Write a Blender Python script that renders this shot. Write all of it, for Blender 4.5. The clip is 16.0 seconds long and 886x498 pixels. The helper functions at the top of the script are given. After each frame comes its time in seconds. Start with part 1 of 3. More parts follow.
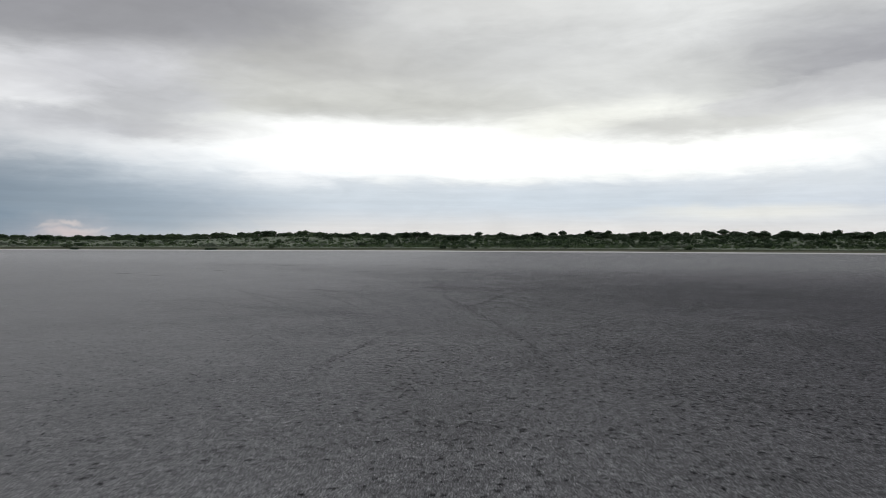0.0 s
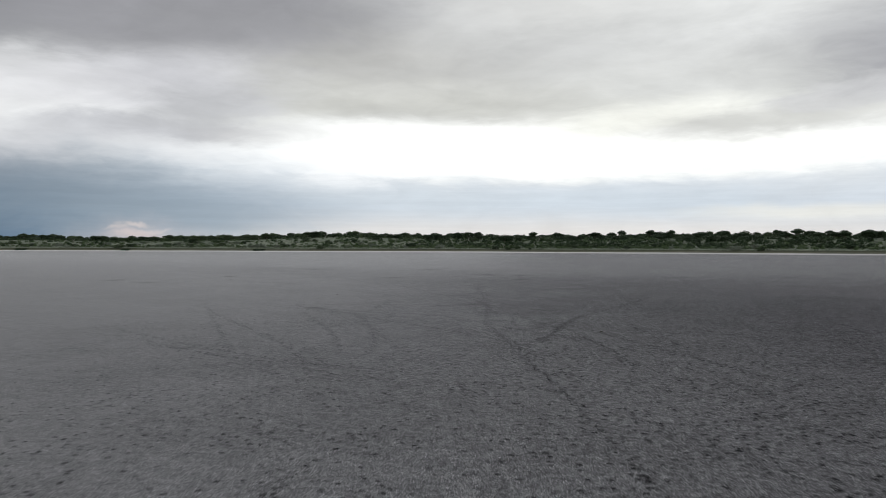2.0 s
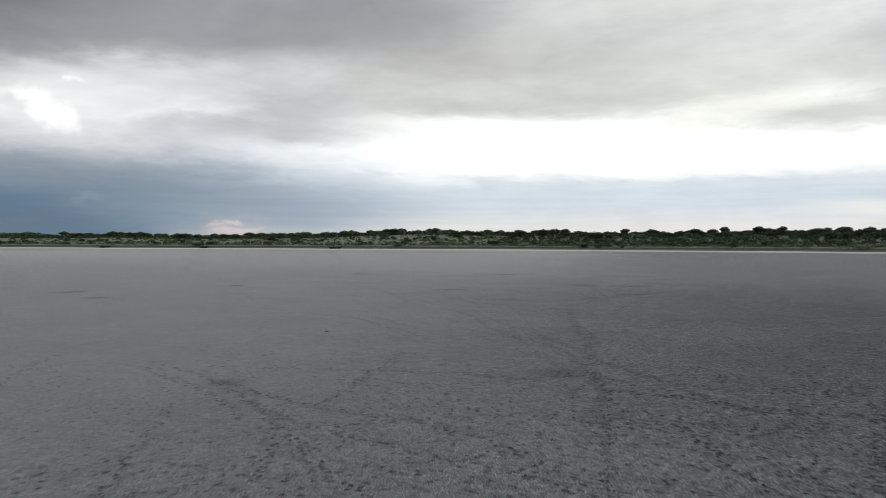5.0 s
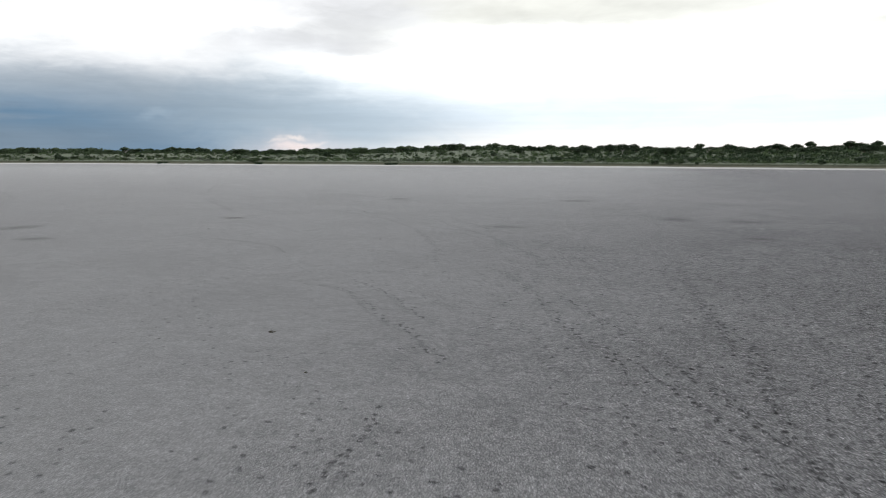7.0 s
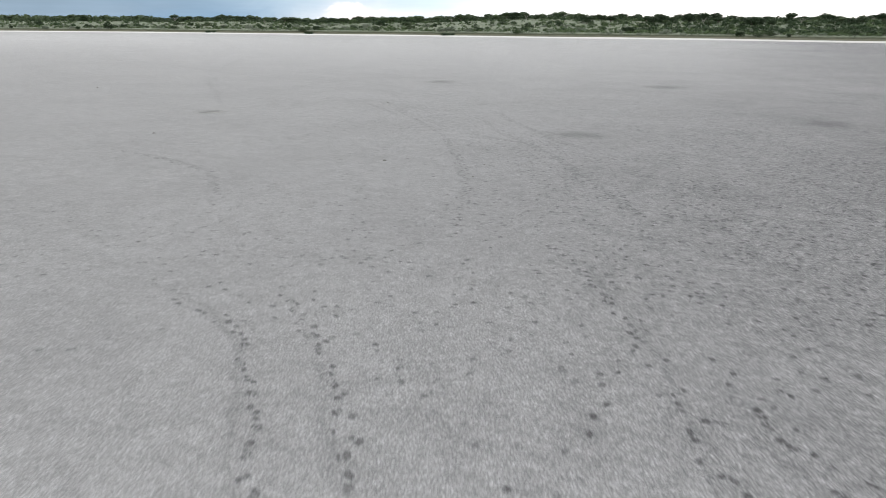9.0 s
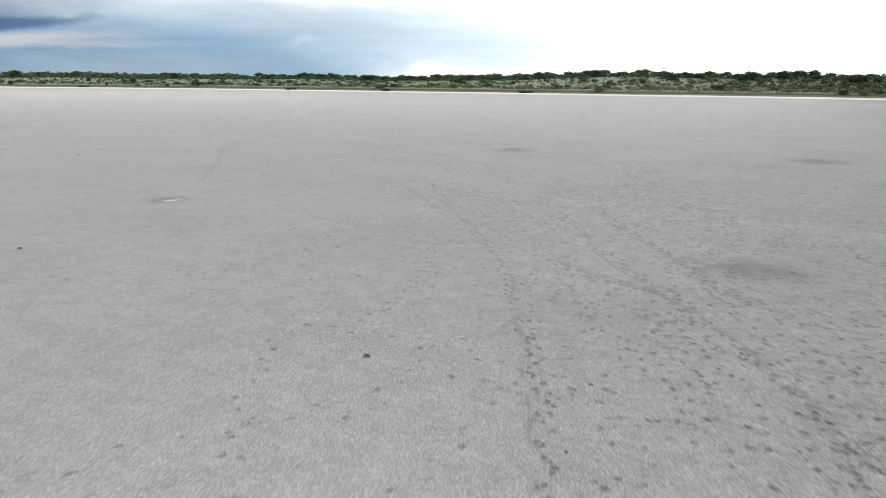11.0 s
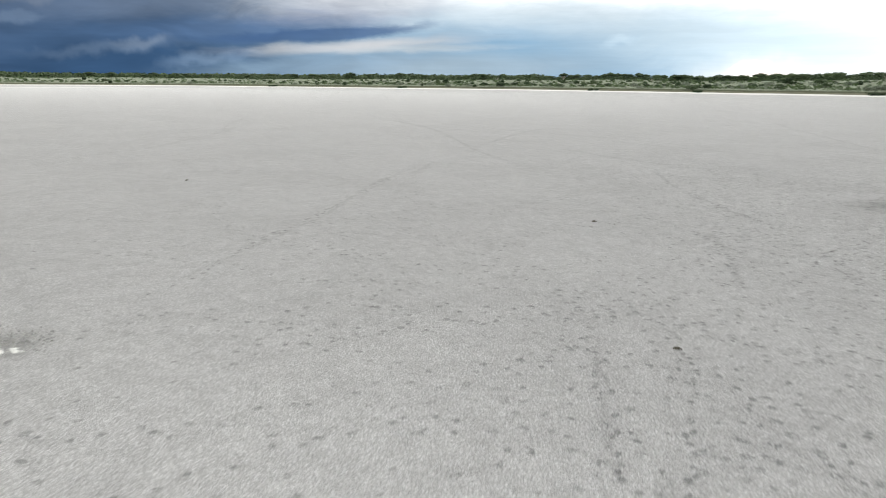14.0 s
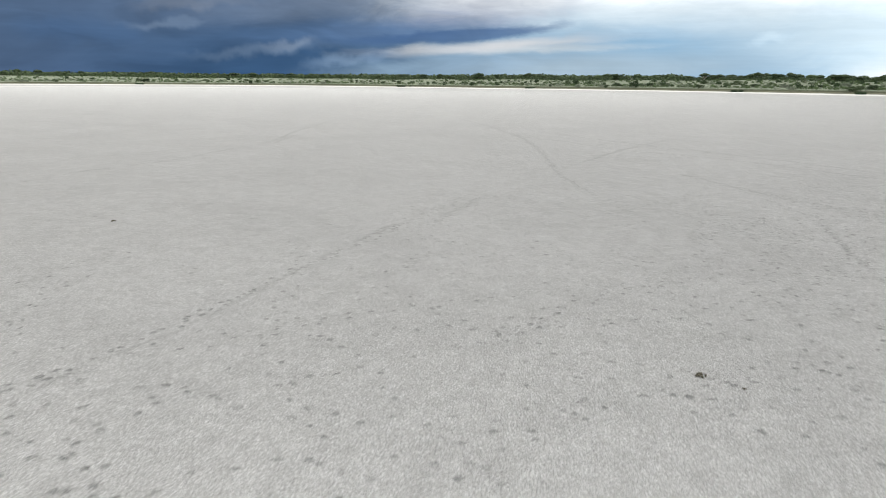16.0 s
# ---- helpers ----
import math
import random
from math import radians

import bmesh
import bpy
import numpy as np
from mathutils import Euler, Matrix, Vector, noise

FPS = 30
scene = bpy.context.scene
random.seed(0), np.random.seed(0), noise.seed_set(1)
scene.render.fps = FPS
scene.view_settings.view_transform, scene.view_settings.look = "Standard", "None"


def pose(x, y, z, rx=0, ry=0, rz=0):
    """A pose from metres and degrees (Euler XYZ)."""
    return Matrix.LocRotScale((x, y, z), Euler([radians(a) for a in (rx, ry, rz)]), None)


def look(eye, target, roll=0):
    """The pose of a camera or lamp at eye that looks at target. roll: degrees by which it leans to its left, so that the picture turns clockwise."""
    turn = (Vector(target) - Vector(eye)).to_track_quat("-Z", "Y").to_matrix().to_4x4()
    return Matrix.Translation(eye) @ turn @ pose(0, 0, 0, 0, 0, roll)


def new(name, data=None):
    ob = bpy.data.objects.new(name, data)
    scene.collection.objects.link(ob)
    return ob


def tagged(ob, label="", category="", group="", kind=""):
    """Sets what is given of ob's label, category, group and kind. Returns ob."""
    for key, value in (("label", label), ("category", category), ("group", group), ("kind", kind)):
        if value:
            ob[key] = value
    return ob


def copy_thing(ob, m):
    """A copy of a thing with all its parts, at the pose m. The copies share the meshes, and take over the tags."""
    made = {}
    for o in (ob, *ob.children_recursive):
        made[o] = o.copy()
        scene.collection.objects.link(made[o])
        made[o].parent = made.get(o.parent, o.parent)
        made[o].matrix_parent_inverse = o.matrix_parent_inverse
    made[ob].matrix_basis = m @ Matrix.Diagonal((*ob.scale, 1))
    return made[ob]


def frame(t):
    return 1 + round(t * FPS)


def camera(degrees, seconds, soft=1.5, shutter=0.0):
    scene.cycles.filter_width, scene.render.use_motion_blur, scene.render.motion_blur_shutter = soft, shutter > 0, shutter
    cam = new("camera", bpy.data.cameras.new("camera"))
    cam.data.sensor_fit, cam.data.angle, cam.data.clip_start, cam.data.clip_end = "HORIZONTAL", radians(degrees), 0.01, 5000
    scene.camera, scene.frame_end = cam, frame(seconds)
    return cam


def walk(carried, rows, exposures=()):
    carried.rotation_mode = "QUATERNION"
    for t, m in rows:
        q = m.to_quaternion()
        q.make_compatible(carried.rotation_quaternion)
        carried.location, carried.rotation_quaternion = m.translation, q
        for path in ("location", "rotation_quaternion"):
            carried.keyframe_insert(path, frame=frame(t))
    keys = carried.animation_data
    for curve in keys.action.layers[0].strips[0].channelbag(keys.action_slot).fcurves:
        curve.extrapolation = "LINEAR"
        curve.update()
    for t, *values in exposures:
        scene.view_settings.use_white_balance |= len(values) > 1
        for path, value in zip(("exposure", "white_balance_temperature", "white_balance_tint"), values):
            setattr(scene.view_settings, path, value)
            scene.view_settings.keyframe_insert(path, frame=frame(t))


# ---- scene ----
cam = camera(64.2, 16.0, soft=0.8, shutter=0.3)
# seconds, x, y, z, yaw, pitch, roll
PATH = [
    (0, -6.72, -33.75, 4.40, 1.78, -0.34, 0.17),
    (0.5, -6.52, -28.97, 4.45, 2.90, -0.33, 0.10),
    (1, -6.43, -24.08, 4.46, 3.96, -0.31, 0.09),
    (1.5, -6.42, -19.42, 4.48, 5.07, -0.30, 0.12),
    (2, -6.53, -14.73, 4.49, 6.14, -0.30, 0.13),
    (2.5, -6.62, -10.31, 4.53, 7.23, -0.28, 0.12),
    (3, -6.83, -5.69, 4.52, 8.31, -0.26, 0.17),
    (3.5, -7.11, -0.90, 4.50, 9.42, -0.28, 0.13),
    (3.7, -7.32, 0.88, 4.47, 9.75, -0.22, 0.12),
    (4.2, -7.69, 5.58, 4.52, 11.02, -0.28, 0.12),
    (4.75, -8.26, 10.71, 4.64, 12.41, -0.44, 0.13),
    (5.3, -8.99, 15.68, 4.76, 13.80, -0.59, 0.14),
    (5.8, -9.75, 19.95, 4.81, 15.07, -0.65, 0.14),
    (6, -10.05, 21.53, 4.82, 15.46, -1.39, 0.12),
    (6.5, -10.87, 25.71, 5.00, 16.69, -4.30, 0.18),
    (7, -11.69, 29.77, 5.19, 17.95, -7.38, 0.16),
    (7.5, -12.47, 33.56, 5.36, 19.12, -10.39, 0.23),
    (8, -13.33, 37.30, 5.42, 20.28, -13.43, 0.28),
    (8.2, -13.74, 38.80, 5.41, 20.74, -14.57, 0.36),
    (8.7, -14.94, 42.77, 5.37, 21.95, -16.90, 0.39),
    (9.25, -16.73, 47.42, 5.27, 23.29, -17.60, 0.46),
    (9.8, -18.64, 52.02, 5.17, 24.63, -16.40, 0.52),
    (10.3, -20.15, 55.82, 5.13, 25.84, -14.28, 0.55),
    (10.5, -20.66, 57.21, 5.08, 26.49, -13.57, 0.54),
    (11, -21.98, 60.75, 5.03, 28.88, -13.14, 0.51),
    (11.5, -23.42, 64.31, 4.98, 33.68, -13.16, 0.46),
    (12, -25.06, 67.97, 4.90, 38.25, -13.15, 0.44),
    (12.5, -26.71, 71.36, 4.90, 42.08, -13.19, 0.40),
    (13, -28.53, 74.75, 4.84, 45.89, -13.10, 0.36),
    (13.5, -30.44, 77.87, 4.86, 49.50, -13.24, 0.39),
    (14, -32.42, 80.83, 4.84, 53.10, -13.26, 0.44),
    (14.5, -34.58, 83.77, 4.80, 56.20, -13.30, 0.48),
    (15, -36.72, 86.46, 4.78, 58.76, -13.33, 0.49),
    (15.5, -38.77, 88.92, 4.83, 61.46, -13.30, 0.47),
    (16, -40.95, 91.12, 4.89, 63.54, -13.31, 0.48),
]
# seconds, stops, white balance
EXPOSURES = [(0.0, 0.0, 6450, 9), (3.5, 0.05, 6450, 9), (6.0, 0.1, 6450, 8), (7.0, 0.57, 6500, 8), (8.0, 1.01, 6550, 8), (10.4, 1.36, 6680, 7), (11.2, 1.30, 6720, 7), (14.0, 1.46, 6840, 6), (16.0, 1.50, 6860, 6)]
walk(cam, [(t, pose(x, y, z, 90 + p, 0, w) @ pose(0, 0, 0, 0, 0, r)) for t, x, y, z, w, p, r in PATH], EXPOSURES)


# ---- node helpers ----
class Nodes:
    """Short hand for building a node tree."""

    def __init__(self, tree):
        self.tree = tree

    def put(self, socket, value):
        if isinstance(value, bpy.types.NodeSocket):
            self.tree.links.new(value, socket)
        else:
            socket.default_value = value

    def math(self, op, a, b=0.0, c=0.0, clamp=False):
        n = self.tree.nodes.new("ShaderNodeMath")
        n.operation, n.use_clamp = op, clamp
        for s, v in zip(n.inputs, (a, b, c)):
            self.put(s, v)
        return n.outputs[0]

    def mix(self, f, a, b, blend="MIX"):
        n = self.tree.nodes.new("ShaderNodeMix")
        n.data_type, n.blend_type = "RGBA", blend
        self.put(n.inputs[0], f)
        self.put(n.inputs[6], a)
        self.put(n.inputs[7], b)
        return n.outputs[2]

    def noise(self, vector, scale, detail=4.0, rough=0.55, warp=0.0):
        n = self.tree.nodes.new("ShaderNodeTexNoise")
        if vector is not None:
            self.tree.links.new(vector, n.inputs["Vector"])
        n.inputs["Scale"].default_value = scale
        n.inputs["Detail"].default_value = detail
        n.inputs["Roughness"].default_value = rough
        n.inputs["Distortion"].default_value = warp
        return n.outputs["Fac"]

    def voronoi(self, vector, scale, feature="F1"):
        n = self.tree.nodes.new("ShaderNodeTexVoronoi")
        n.feature = feature
        self.tree.links.new(vector, n.inputs["Vector"])
        n.inputs["Scale"].default_value = scale
        return n.outputs["Distance"]

    def warped(self, vector, scale, amount):
        """The place, pushed about by a noise of that scale, by that many metres."""
        n = self.tree.nodes.new("ShaderNodeTexNoise")
        self.tree.links.new(vector, n.inputs["Vector"])
        n.inputs["Scale"].default_value = scale
        off = self.tree.nodes.new("ShaderNodeVectorMath")
        off.operation = "MULTIPLY_ADD"
        self.tree.links.new(n.outputs["Color"], off.inputs[0])
        off.inputs[1].default_value = (amount, amount, amount)
        self.tree.links.new(vector, off.inputs[2])
        return off.outputs[0]

    def range(self, v, a, b, c=0.0, d=1.0, smooth=True):
        n = self.tree.nodes.new("ShaderNodeMapRange")
        n.interpolation_type = "SMOOTHSTEP" if smooth else "LINEAR"
        for s, x in zip(n.inputs, (v, a, b, c, d)):
            self.put(s, x)
        return n.outputs[0]

    def ramp(self, v, stops):
        n = self.tree.nodes.new("ShaderNodeValToRGB")
        self.tree.links.new(v, n.inputs[0])
        e = n.color_ramp.elements
        while len(e) < len(stops):
            e.new(0.5)
        for k, (at, colour) in zip(e, stops):
            k.position, k.color = at, (*colour, 1)
        return n.outputs[0]

    def xyz(self, x, y, z):
        n = self.tree.nodes.new("ShaderNodeCombineXYZ")
        for s, v in zip(n.inputs, (x, y, z)):
            self.put(s, v)
        return n.outputs[0]

    def split(self, v):
        n = self.tree.nodes.new("ShaderNodeSeparateXYZ")
        self.tree.links.new(v, n.inputs[0])
        return n.outputs[0], n.outputs[1], n.outputs[2]

    def bump(self, height, strength, distance, below=None):
        n = self.tree.nodes.new("ShaderNodeBump")
        n.inputs["Strength"].default_value = strength
        n.inputs["Distance"].default_value = distance
        self.tree.links.new(height, n.inputs["Height"])
        if below is not None:
            self.tree.links.new(below, n.inputs["Normal"])
        return n.outputs[0]


def lin(r, g, b, stops=0.0):
    """Linear light of a display colour that was shot that many stops up."""
    f = [((v / 255 + 0.055) / 1.055) ** 2.4 if v > 10 else v / 255 / 12.92 for v in (r, g, b)]
    return tuple(v * 2.0 ** -stops for v in f)


# ---- sky: a broken overcast, with a rain storm standing to the west ----
SUN_AZ, SUN_EL = -8.0, 38.0  # degrees to the left of +y; above the horizon
world = bpy.data.worlds.new("sky")
scene.world = world
world.use_nodes = True
W = Nodes(world.node_tree)
background = world.node_tree.nodes["Background"]
direction = world.node_tree.nodes.new("ShaderNodeTexCoord").outputs["Generated"]
dx, dy, dz = W.split(direction)
azimuth = W.math("MULTIPLY", W.math("ARCTAN2", W.math("MULTIPLY", dx, -1.0), dy), 57.29578)
height = W.math("MULTIPLY", W.math("ARCSINE", dz, clamp=False), 57.29578)
streaky = W.xyz(W.math("MULTIPLY", dx, 3.0), W.math("MULTIPLY", dy, 3.0), W.math("MULTIPLY", dz, 9.0))
fine = W.xyz(W.math("MULTIPLY", dx, 9.0), W.math("MULTIPLY", dy, 9.0), W.math("MULTIPLY", dz, 40.0))
n_low = W.noise(streaky, 1.3, 5.0, 0.55, 0.6)
n_mid = W.noise(streaky, 3.1, 6.0, 0.6, 0.9)
n_fine = W.noise(fine, 2.2, 5.0, 0.6, 0.5)
# the deck seen from below: a level sheet, so its folds crowd together towards the horizon
over = W.math("ADD", W.math("MAXIMUM", dz, 0.0), 0.10)
sheet = W.xyz(W.math("DIVIDE", dx, over), W.math("DIVIDE", dy, over), 0.0)
folds = W.noise(sheet, 1.15, 5.0, 0.52, 0.5)
warp_a = W.math("MULTIPLY", W.math("SUBTRACT", n_mid, 0.5), 8.0)
warp_e = W.math("ADD", W.math("MULTIPLY", W.math("SUBTRACT", n_low, 0.5), 3.2), W.math("MULTIPLY", W.math("SUBTRACT", n_fine, 0.5), 1.2))
n_wisp = W.noise(fine, 1.1, 5.0, 0.6, 0.7)
warp_a = W.math("ADD", warp_a, W.math("MULTIPLY", W.math("SUBTRACT", n_wisp, 0.5), 2.2))
az_w = W.math("ADD", azimuth, warp_a)
# close to the horizon the clouds' edges lie flatter
el_w = W.math("ADD", height, W.math("MULTIPLY", warp_e, W.range(height, 0.0, 9.0, 0.15, 1.0)))

clear = world.node_tree.nodes.new("ShaderNodeTexSky")
clear.sky_type, clear.sun_disc = "NISHITA", False
clear.sun_elevation, clear.sun_rotation = radians(SUN_EL), radians(-SUN_AZ)
blue = W.mix(1.0, clear.outputs[0], (0.07, 0.07, 0.07, 1), "MULTIPLY")

# the overcast by height: haze over the horizon, a bright gap, the grey deck over it, the dim deck overhead
deck = W.ramp(W.range(el_w, 0.0, 45.0, 0.0, 1.0, False), [
    (0.0, lin(226, 222, 222)), (0.03, lin(222, 223, 226)), (0.07, lin(208, 216, 228)), (0.12, lin(222, 227, 233)),
    (0.155, (0.96, 0.97, 0.98)), (0.20, (0.98, 0.98, 0.96)), (0.245, lin(220, 220, 216)), (0.34, lin(205, 205, 203)),
    (0.44, lin(216, 216, 214)), (0.60, lin(196, 196, 198)), (1.0, (0.57, 0.58, 0.60))])
colour = W.mix(0.9, blue, deck)


def cloud(az, el, wide, high, rgb, amount=1.0, tilt=0.0, soft=0.75):
    """A bank of cloud or a gap in it: its middle, half-width and half-height in degrees, its light."""
    global colour
    a = W.math("SUBTRACT", az_w, az)
    e = W.math("SUBTRACT", el_w, el)
    c, s = math.cos(radians(tilt)), math.sin(radians(tilt))
    u = W.math("ADD", W.math("MULTIPLY", a, c / wide), W.math("MULTIPLY", e, s / wide))
    v = W.math("ADD", W.math("MULTIPLY", a, -s / high), W.math("MULTIPLY", e, c / high))
    d = W.math("SQRT", W.math("ADD", W.math("MULTIPLY", u, u), W.math("MULTIPLY", v, v)))
    f = W.range(d, 1.0 + soft, max(0.0, 1.0 - soft), 0.0, amount)
    colour = W.mix(f, colour, (*rgb, 1))


# grey deck and its darker bellies
cloud(34, 18.0, 25, 4.4, lin(136, 136, 140), 0.8, -4)
cloud(51, 19.5, 17, 5.6, lin(82, 83, 90), 0.9, -3)
cloud(48, 13.2, 8, 1.6, lin(132, 133, 141), 0.75, -6)
cloud(15, 14.5, 14, 3.0, lin(188, 187, 184), 0.7, 6)
cloud(8, 11.2, 16, 1.6, lin(205, 205, 200), 0.85, 2)
cloud(-31, 12.8, 7, 2.2, lin(160, 160, 166), 0.75, -4)
cloud(-14, 17.0, 9, 2.2, lin(228, 229, 228), 0.6)
cloud(-2, 18.5, 8, 2.0, lin(226, 226, 224), 0.5)
cloud(30, 12.8, 9, 1.8, lin(212, 212, 216), 0.7, -8)
cloud(26, 16.9, 14, 3.0, lin(152, 152, 157), 0.85, -3, 0.5)
cloud(29, 11.3, 9, 1.8, lin(211, 211, 217), 0.65, -3, 0.65)
cloud(29, 8.5, 8, 1.1, lin(184, 185, 190), 0.85, -2, 0.6)
cloud(-29, 13.6, 9, 2.9, lin(170, 170, 177), 0.35, 3, 0.6)
cloud(22, 8.8, 5, 0.8, lin(196, 196, 198), 0.6)
cloud(42, 7.0, 14, 1.7, lin(206, 207, 211), 0.9, -1)
cloud(37, 11.0, 7, 1.7, lin(224, 224, 226), 0.75, -4)
cloud(25, 10.4, 4.5, 1.5, lin(190, 191, 194), 0.7, -14)
# gaps through which the hidden sun shines
cloud(-9, 9.7, 7, 1.2, lin(246, 246, 238), 0.8, -5, 0.7)
cloud(-14, 6.9, 16, 1.5, (1.12, 1.12, 1.08), 0.9, -2, 0.6)
cloud(4, 7.5, 13, 1.7, (1.2, 1.2, 1.17), 0.92, 1, 0.7)
cloud(-19, 9.2, 8, 1.0, lin(208, 208, 204), 0.85, -2, 0.7)
cloud(-25, 10.9, 7.5, 1.0, lin(206, 206, 208), 0.6, -5.5, 0.3)
cloud(14.0, 5.7, 3.2, 1.0, (1.1, 1.1, 1.1), 0.7, 0, 0.95)
# thin blue under the gap
cloud(-8, 3.4, 14, 1.2, lin(206, 216, 225), 0.75)
cloud(10, 3.6, 9, 1.3, lin(206, 215, 223), 0.7)
cloud(-22, 2.6, 7, 0.5, lin(240, 238, 230), 0.7)
# the storm
cloud(62, 0.4, 31, 5.0, lin(99, 122, 142), 0.95, -3, 0.5)
cloud(44, 1.4, 12, 3.4, lin(82, 111, 137), 0.88)
cloud(26, 2.6, 10, 2.1, lin(156, 170, 183), 0.85)
cloud(38, 4.6, 8, 2.0, lin(196, 214, 232, 1.5), 0.45)
cloud(33, 2.6, 9, 2.4, lin(190, 210, 228, 1.25), 0.4)
cloud(92, 2.5, 32, 8.8, lin(44, 76, 116, 1.35), 0.97, -5, 0.45)
cloud(74, 5.6, 8, 0.9, lin(106, 122, 148, 1.3), 0.6, -5)
cloud(66, 4.2, 10, 0.8, lin(88, 116, 158, 1.3), 0.8, -5)
cloud(59, 5.7, 7, 0.9, lin(186, 188, 204, 1.3), 0.55, -4)
cloud(48, 5.2, 9, 1.3, lin(204, 216, 230, 1.3), 0.55)
cloud(59.5, 2.8, 7.5, 0.42, lin(204, 205, 212, 1.3), 0.8, -3.0, 0.9)
cloud(55, 2.5, 6, 0.22, lin(206, 210, 216, 1.3), 0.5, -2.0, 0.9)
cloud(61, 1.3, 9, 0.7, lin(136, 162, 190, 1.3), 0.7, -3)
cloud(50, 1.0, 9, 1.2, lin(172, 190, 208, 1.4), 0.7, -2)
cloud(63, 3.65, 8, 0.45, lin(66, 96, 142, 1.3), 0.75, -4, 0.4)
cloud(72, 7.8, 14, 1.1, lin(118, 140, 174, 1.35), 0.6, -4)
# the far thunderhead, lit pink
puff_e = W.math("MULTIPLY", W.math("SUBTRACT", W.noise(direction, 34.0, 3.0, 0.5), 0.5), 1.5)
puff_a = W.math("MULTIPLY", W.math("SUBTRACT", W.noise(direction, 26.0, 3.0, 0.5, 0.5), 0.5), 3.4)
az_w, el_w = W.math("ADD", azimuth, puff_a), W.math("ADD", height, puff_e)
cloud(42.0, 9.8, 4.6, 2.2, lin(228, 228, 229), 0.5, 12, 0.95)
cloud(42.4, 9.5, 2.4, 1.3, (0.85, 0.85, 0.84), 0.4, 30, 0.98)
cloud(42.6, 9.5, 1.2, 0.7, (1.15, 1.15, 1.13), 0.8, 35, 0.98)
cloud(41.4, 8.7, 0.75, 0.7, (1.1, 1.1, 1.08), 0.85, 25, 0.95)
cloud(43.9, 10.3, 0.9, 0.35, (1.0, 1.0, 0.98), 0.8, 10, 0.95)
cloud(45.3, 10.5, 0.8, 0.22, (0.95, 0.95, 0.94), 0.6, 0, 0.95)
cloud(40.4, 11.5, 0.3, 0.2, (0.95, 0.95, 0.95), 0.6, 0, 0.9)
cloud(77.5, 2.3, 4.0, 0.34, lin(106, 128, 160, 1.3), 0.55, -5, 0.9)
cloud(75.5, 2.75, 1.6, 0.3, lin(118, 136, 164, 1.3), 0.7, -5, 0.8)
cloud(71.0, 1.6, 2.6, 0.36, lin(122, 146, 178, 1.3), 0.6, -5, 0.9)
cloud(84.0, 4.0, 2.2, 0.3, lin(102, 122, 152, 1.3), 0.7, -4, 0.8)
cloud(82.5, 5.5, 3.2, 0.36, lin(112, 124, 146, 1.3), 0.6, -4, 0.8)
cloud(91.0, 3.4, 2.2, 0.8, lin(66, 94, 134, 1.3), 0.5, 0, 0.9)
cloud(87.5, 3.2, 1.4, 0.6, lin(70, 98, 138, 1.3), 0.5, 0, 0.9)
cloud(39.6, 3.2, 1.1, 0.26, lin(160, 174, 188), 0.2, -4, 0.95)
cloud(29.4, 0.5, 3.4, 1.1, lin(202, 194, 196), 0.45, 0, 0.95)
cloud(29.6, 1.45, 0.9, 0.16, lin(244, 226, 216), 0.4, 0, 0.9)
cloud(31.0, 1.2, 0.7, 0.14, lin(240, 222, 212), 0.3, 0, 0.9)
cloud(28.2, 1.1, 1.0, 0.14, lin(238, 220, 212), 0.3, -8, 0.9)
cloud(29.6, 0.7, 1.8, 0.3, lin(228, 208, 202), 0.5, 0, 0.9)

thin = W.xyz(W.math("MULTIPLY", dx, 5.0), W.math("MULTIPLY", dy, 5.0), W.math("MULTIPLY", dz, 95.0))
bands = W.range(W.noise(thin, 1.5, 4.0, 0.6, 0.3), 0.3, 0.7, 0.975, 1.027)
low = W.range(height, 8.0, 4.0)
banded = W.math("ADD", W.math("MULTIPLY", W.math("SUBTRACT", bands, 1.0), low), 1.0)
colour = W.mix(1.0, colour, W.xyz(banded, banded, banded), "MULTIPLY")
shade = W.math("ADD", 0.86, W.math("MULTIPLY", W.math("ADD", n_mid, W.math("MULTIPLY", n_fine, 0.4)), 0.20))
folded = W.math("MULTIPLY", W.math("SUBTRACT", W.range(folds, 0.28, 0.72, 1.13, 0.91), 1.0), W.range(height, 7.0, 12.0))
shade = W.math("MULTIPLY", shade, W.math("ADD", folded, 1.0))
wisps = W.range(W.noise(sheet, 3.4, 5.0, 0.6, 0.8), 0.3, 0.7, 1.03, 0.97)
shade = W.math("MULTIPLY", shade, W.math("ADD", W.math("MULTIPLY", W.math("SUBTRACT", wisps, 1.0), W.range(height, 3.0, 9.0)), 1.0))
# soft billows in the storm's face
billow = W.xyz(W.math("MULTIPLY", dx, 1.0), W.math("MULTIPLY", dy, 1.0), W.math("MULTIPLY", dz, 3.4))
bulges = W.math("SUBTRACT", W.range(W.noise(billow, 9.0, 4.0, 0.5, 0.8), 0.3, 0.7, 0.90, 1.12), 1.0)
shade = W.math("MULTIPLY", shade, W.math("ADD", W.math("MULTIPLY", bulges, W.math("MULTIPLY", W.range(azimuth, 48.0, 66.0), W.range(height, 11.0, 6.0))), 1.0))
colour = W.mix(1.0, colour, W.xyz(shade, shade, shade), "MULTIPLY")
world.node_tree.links.new(colour, background.inputs[0])
background.inputs[1].default_value = 1.0

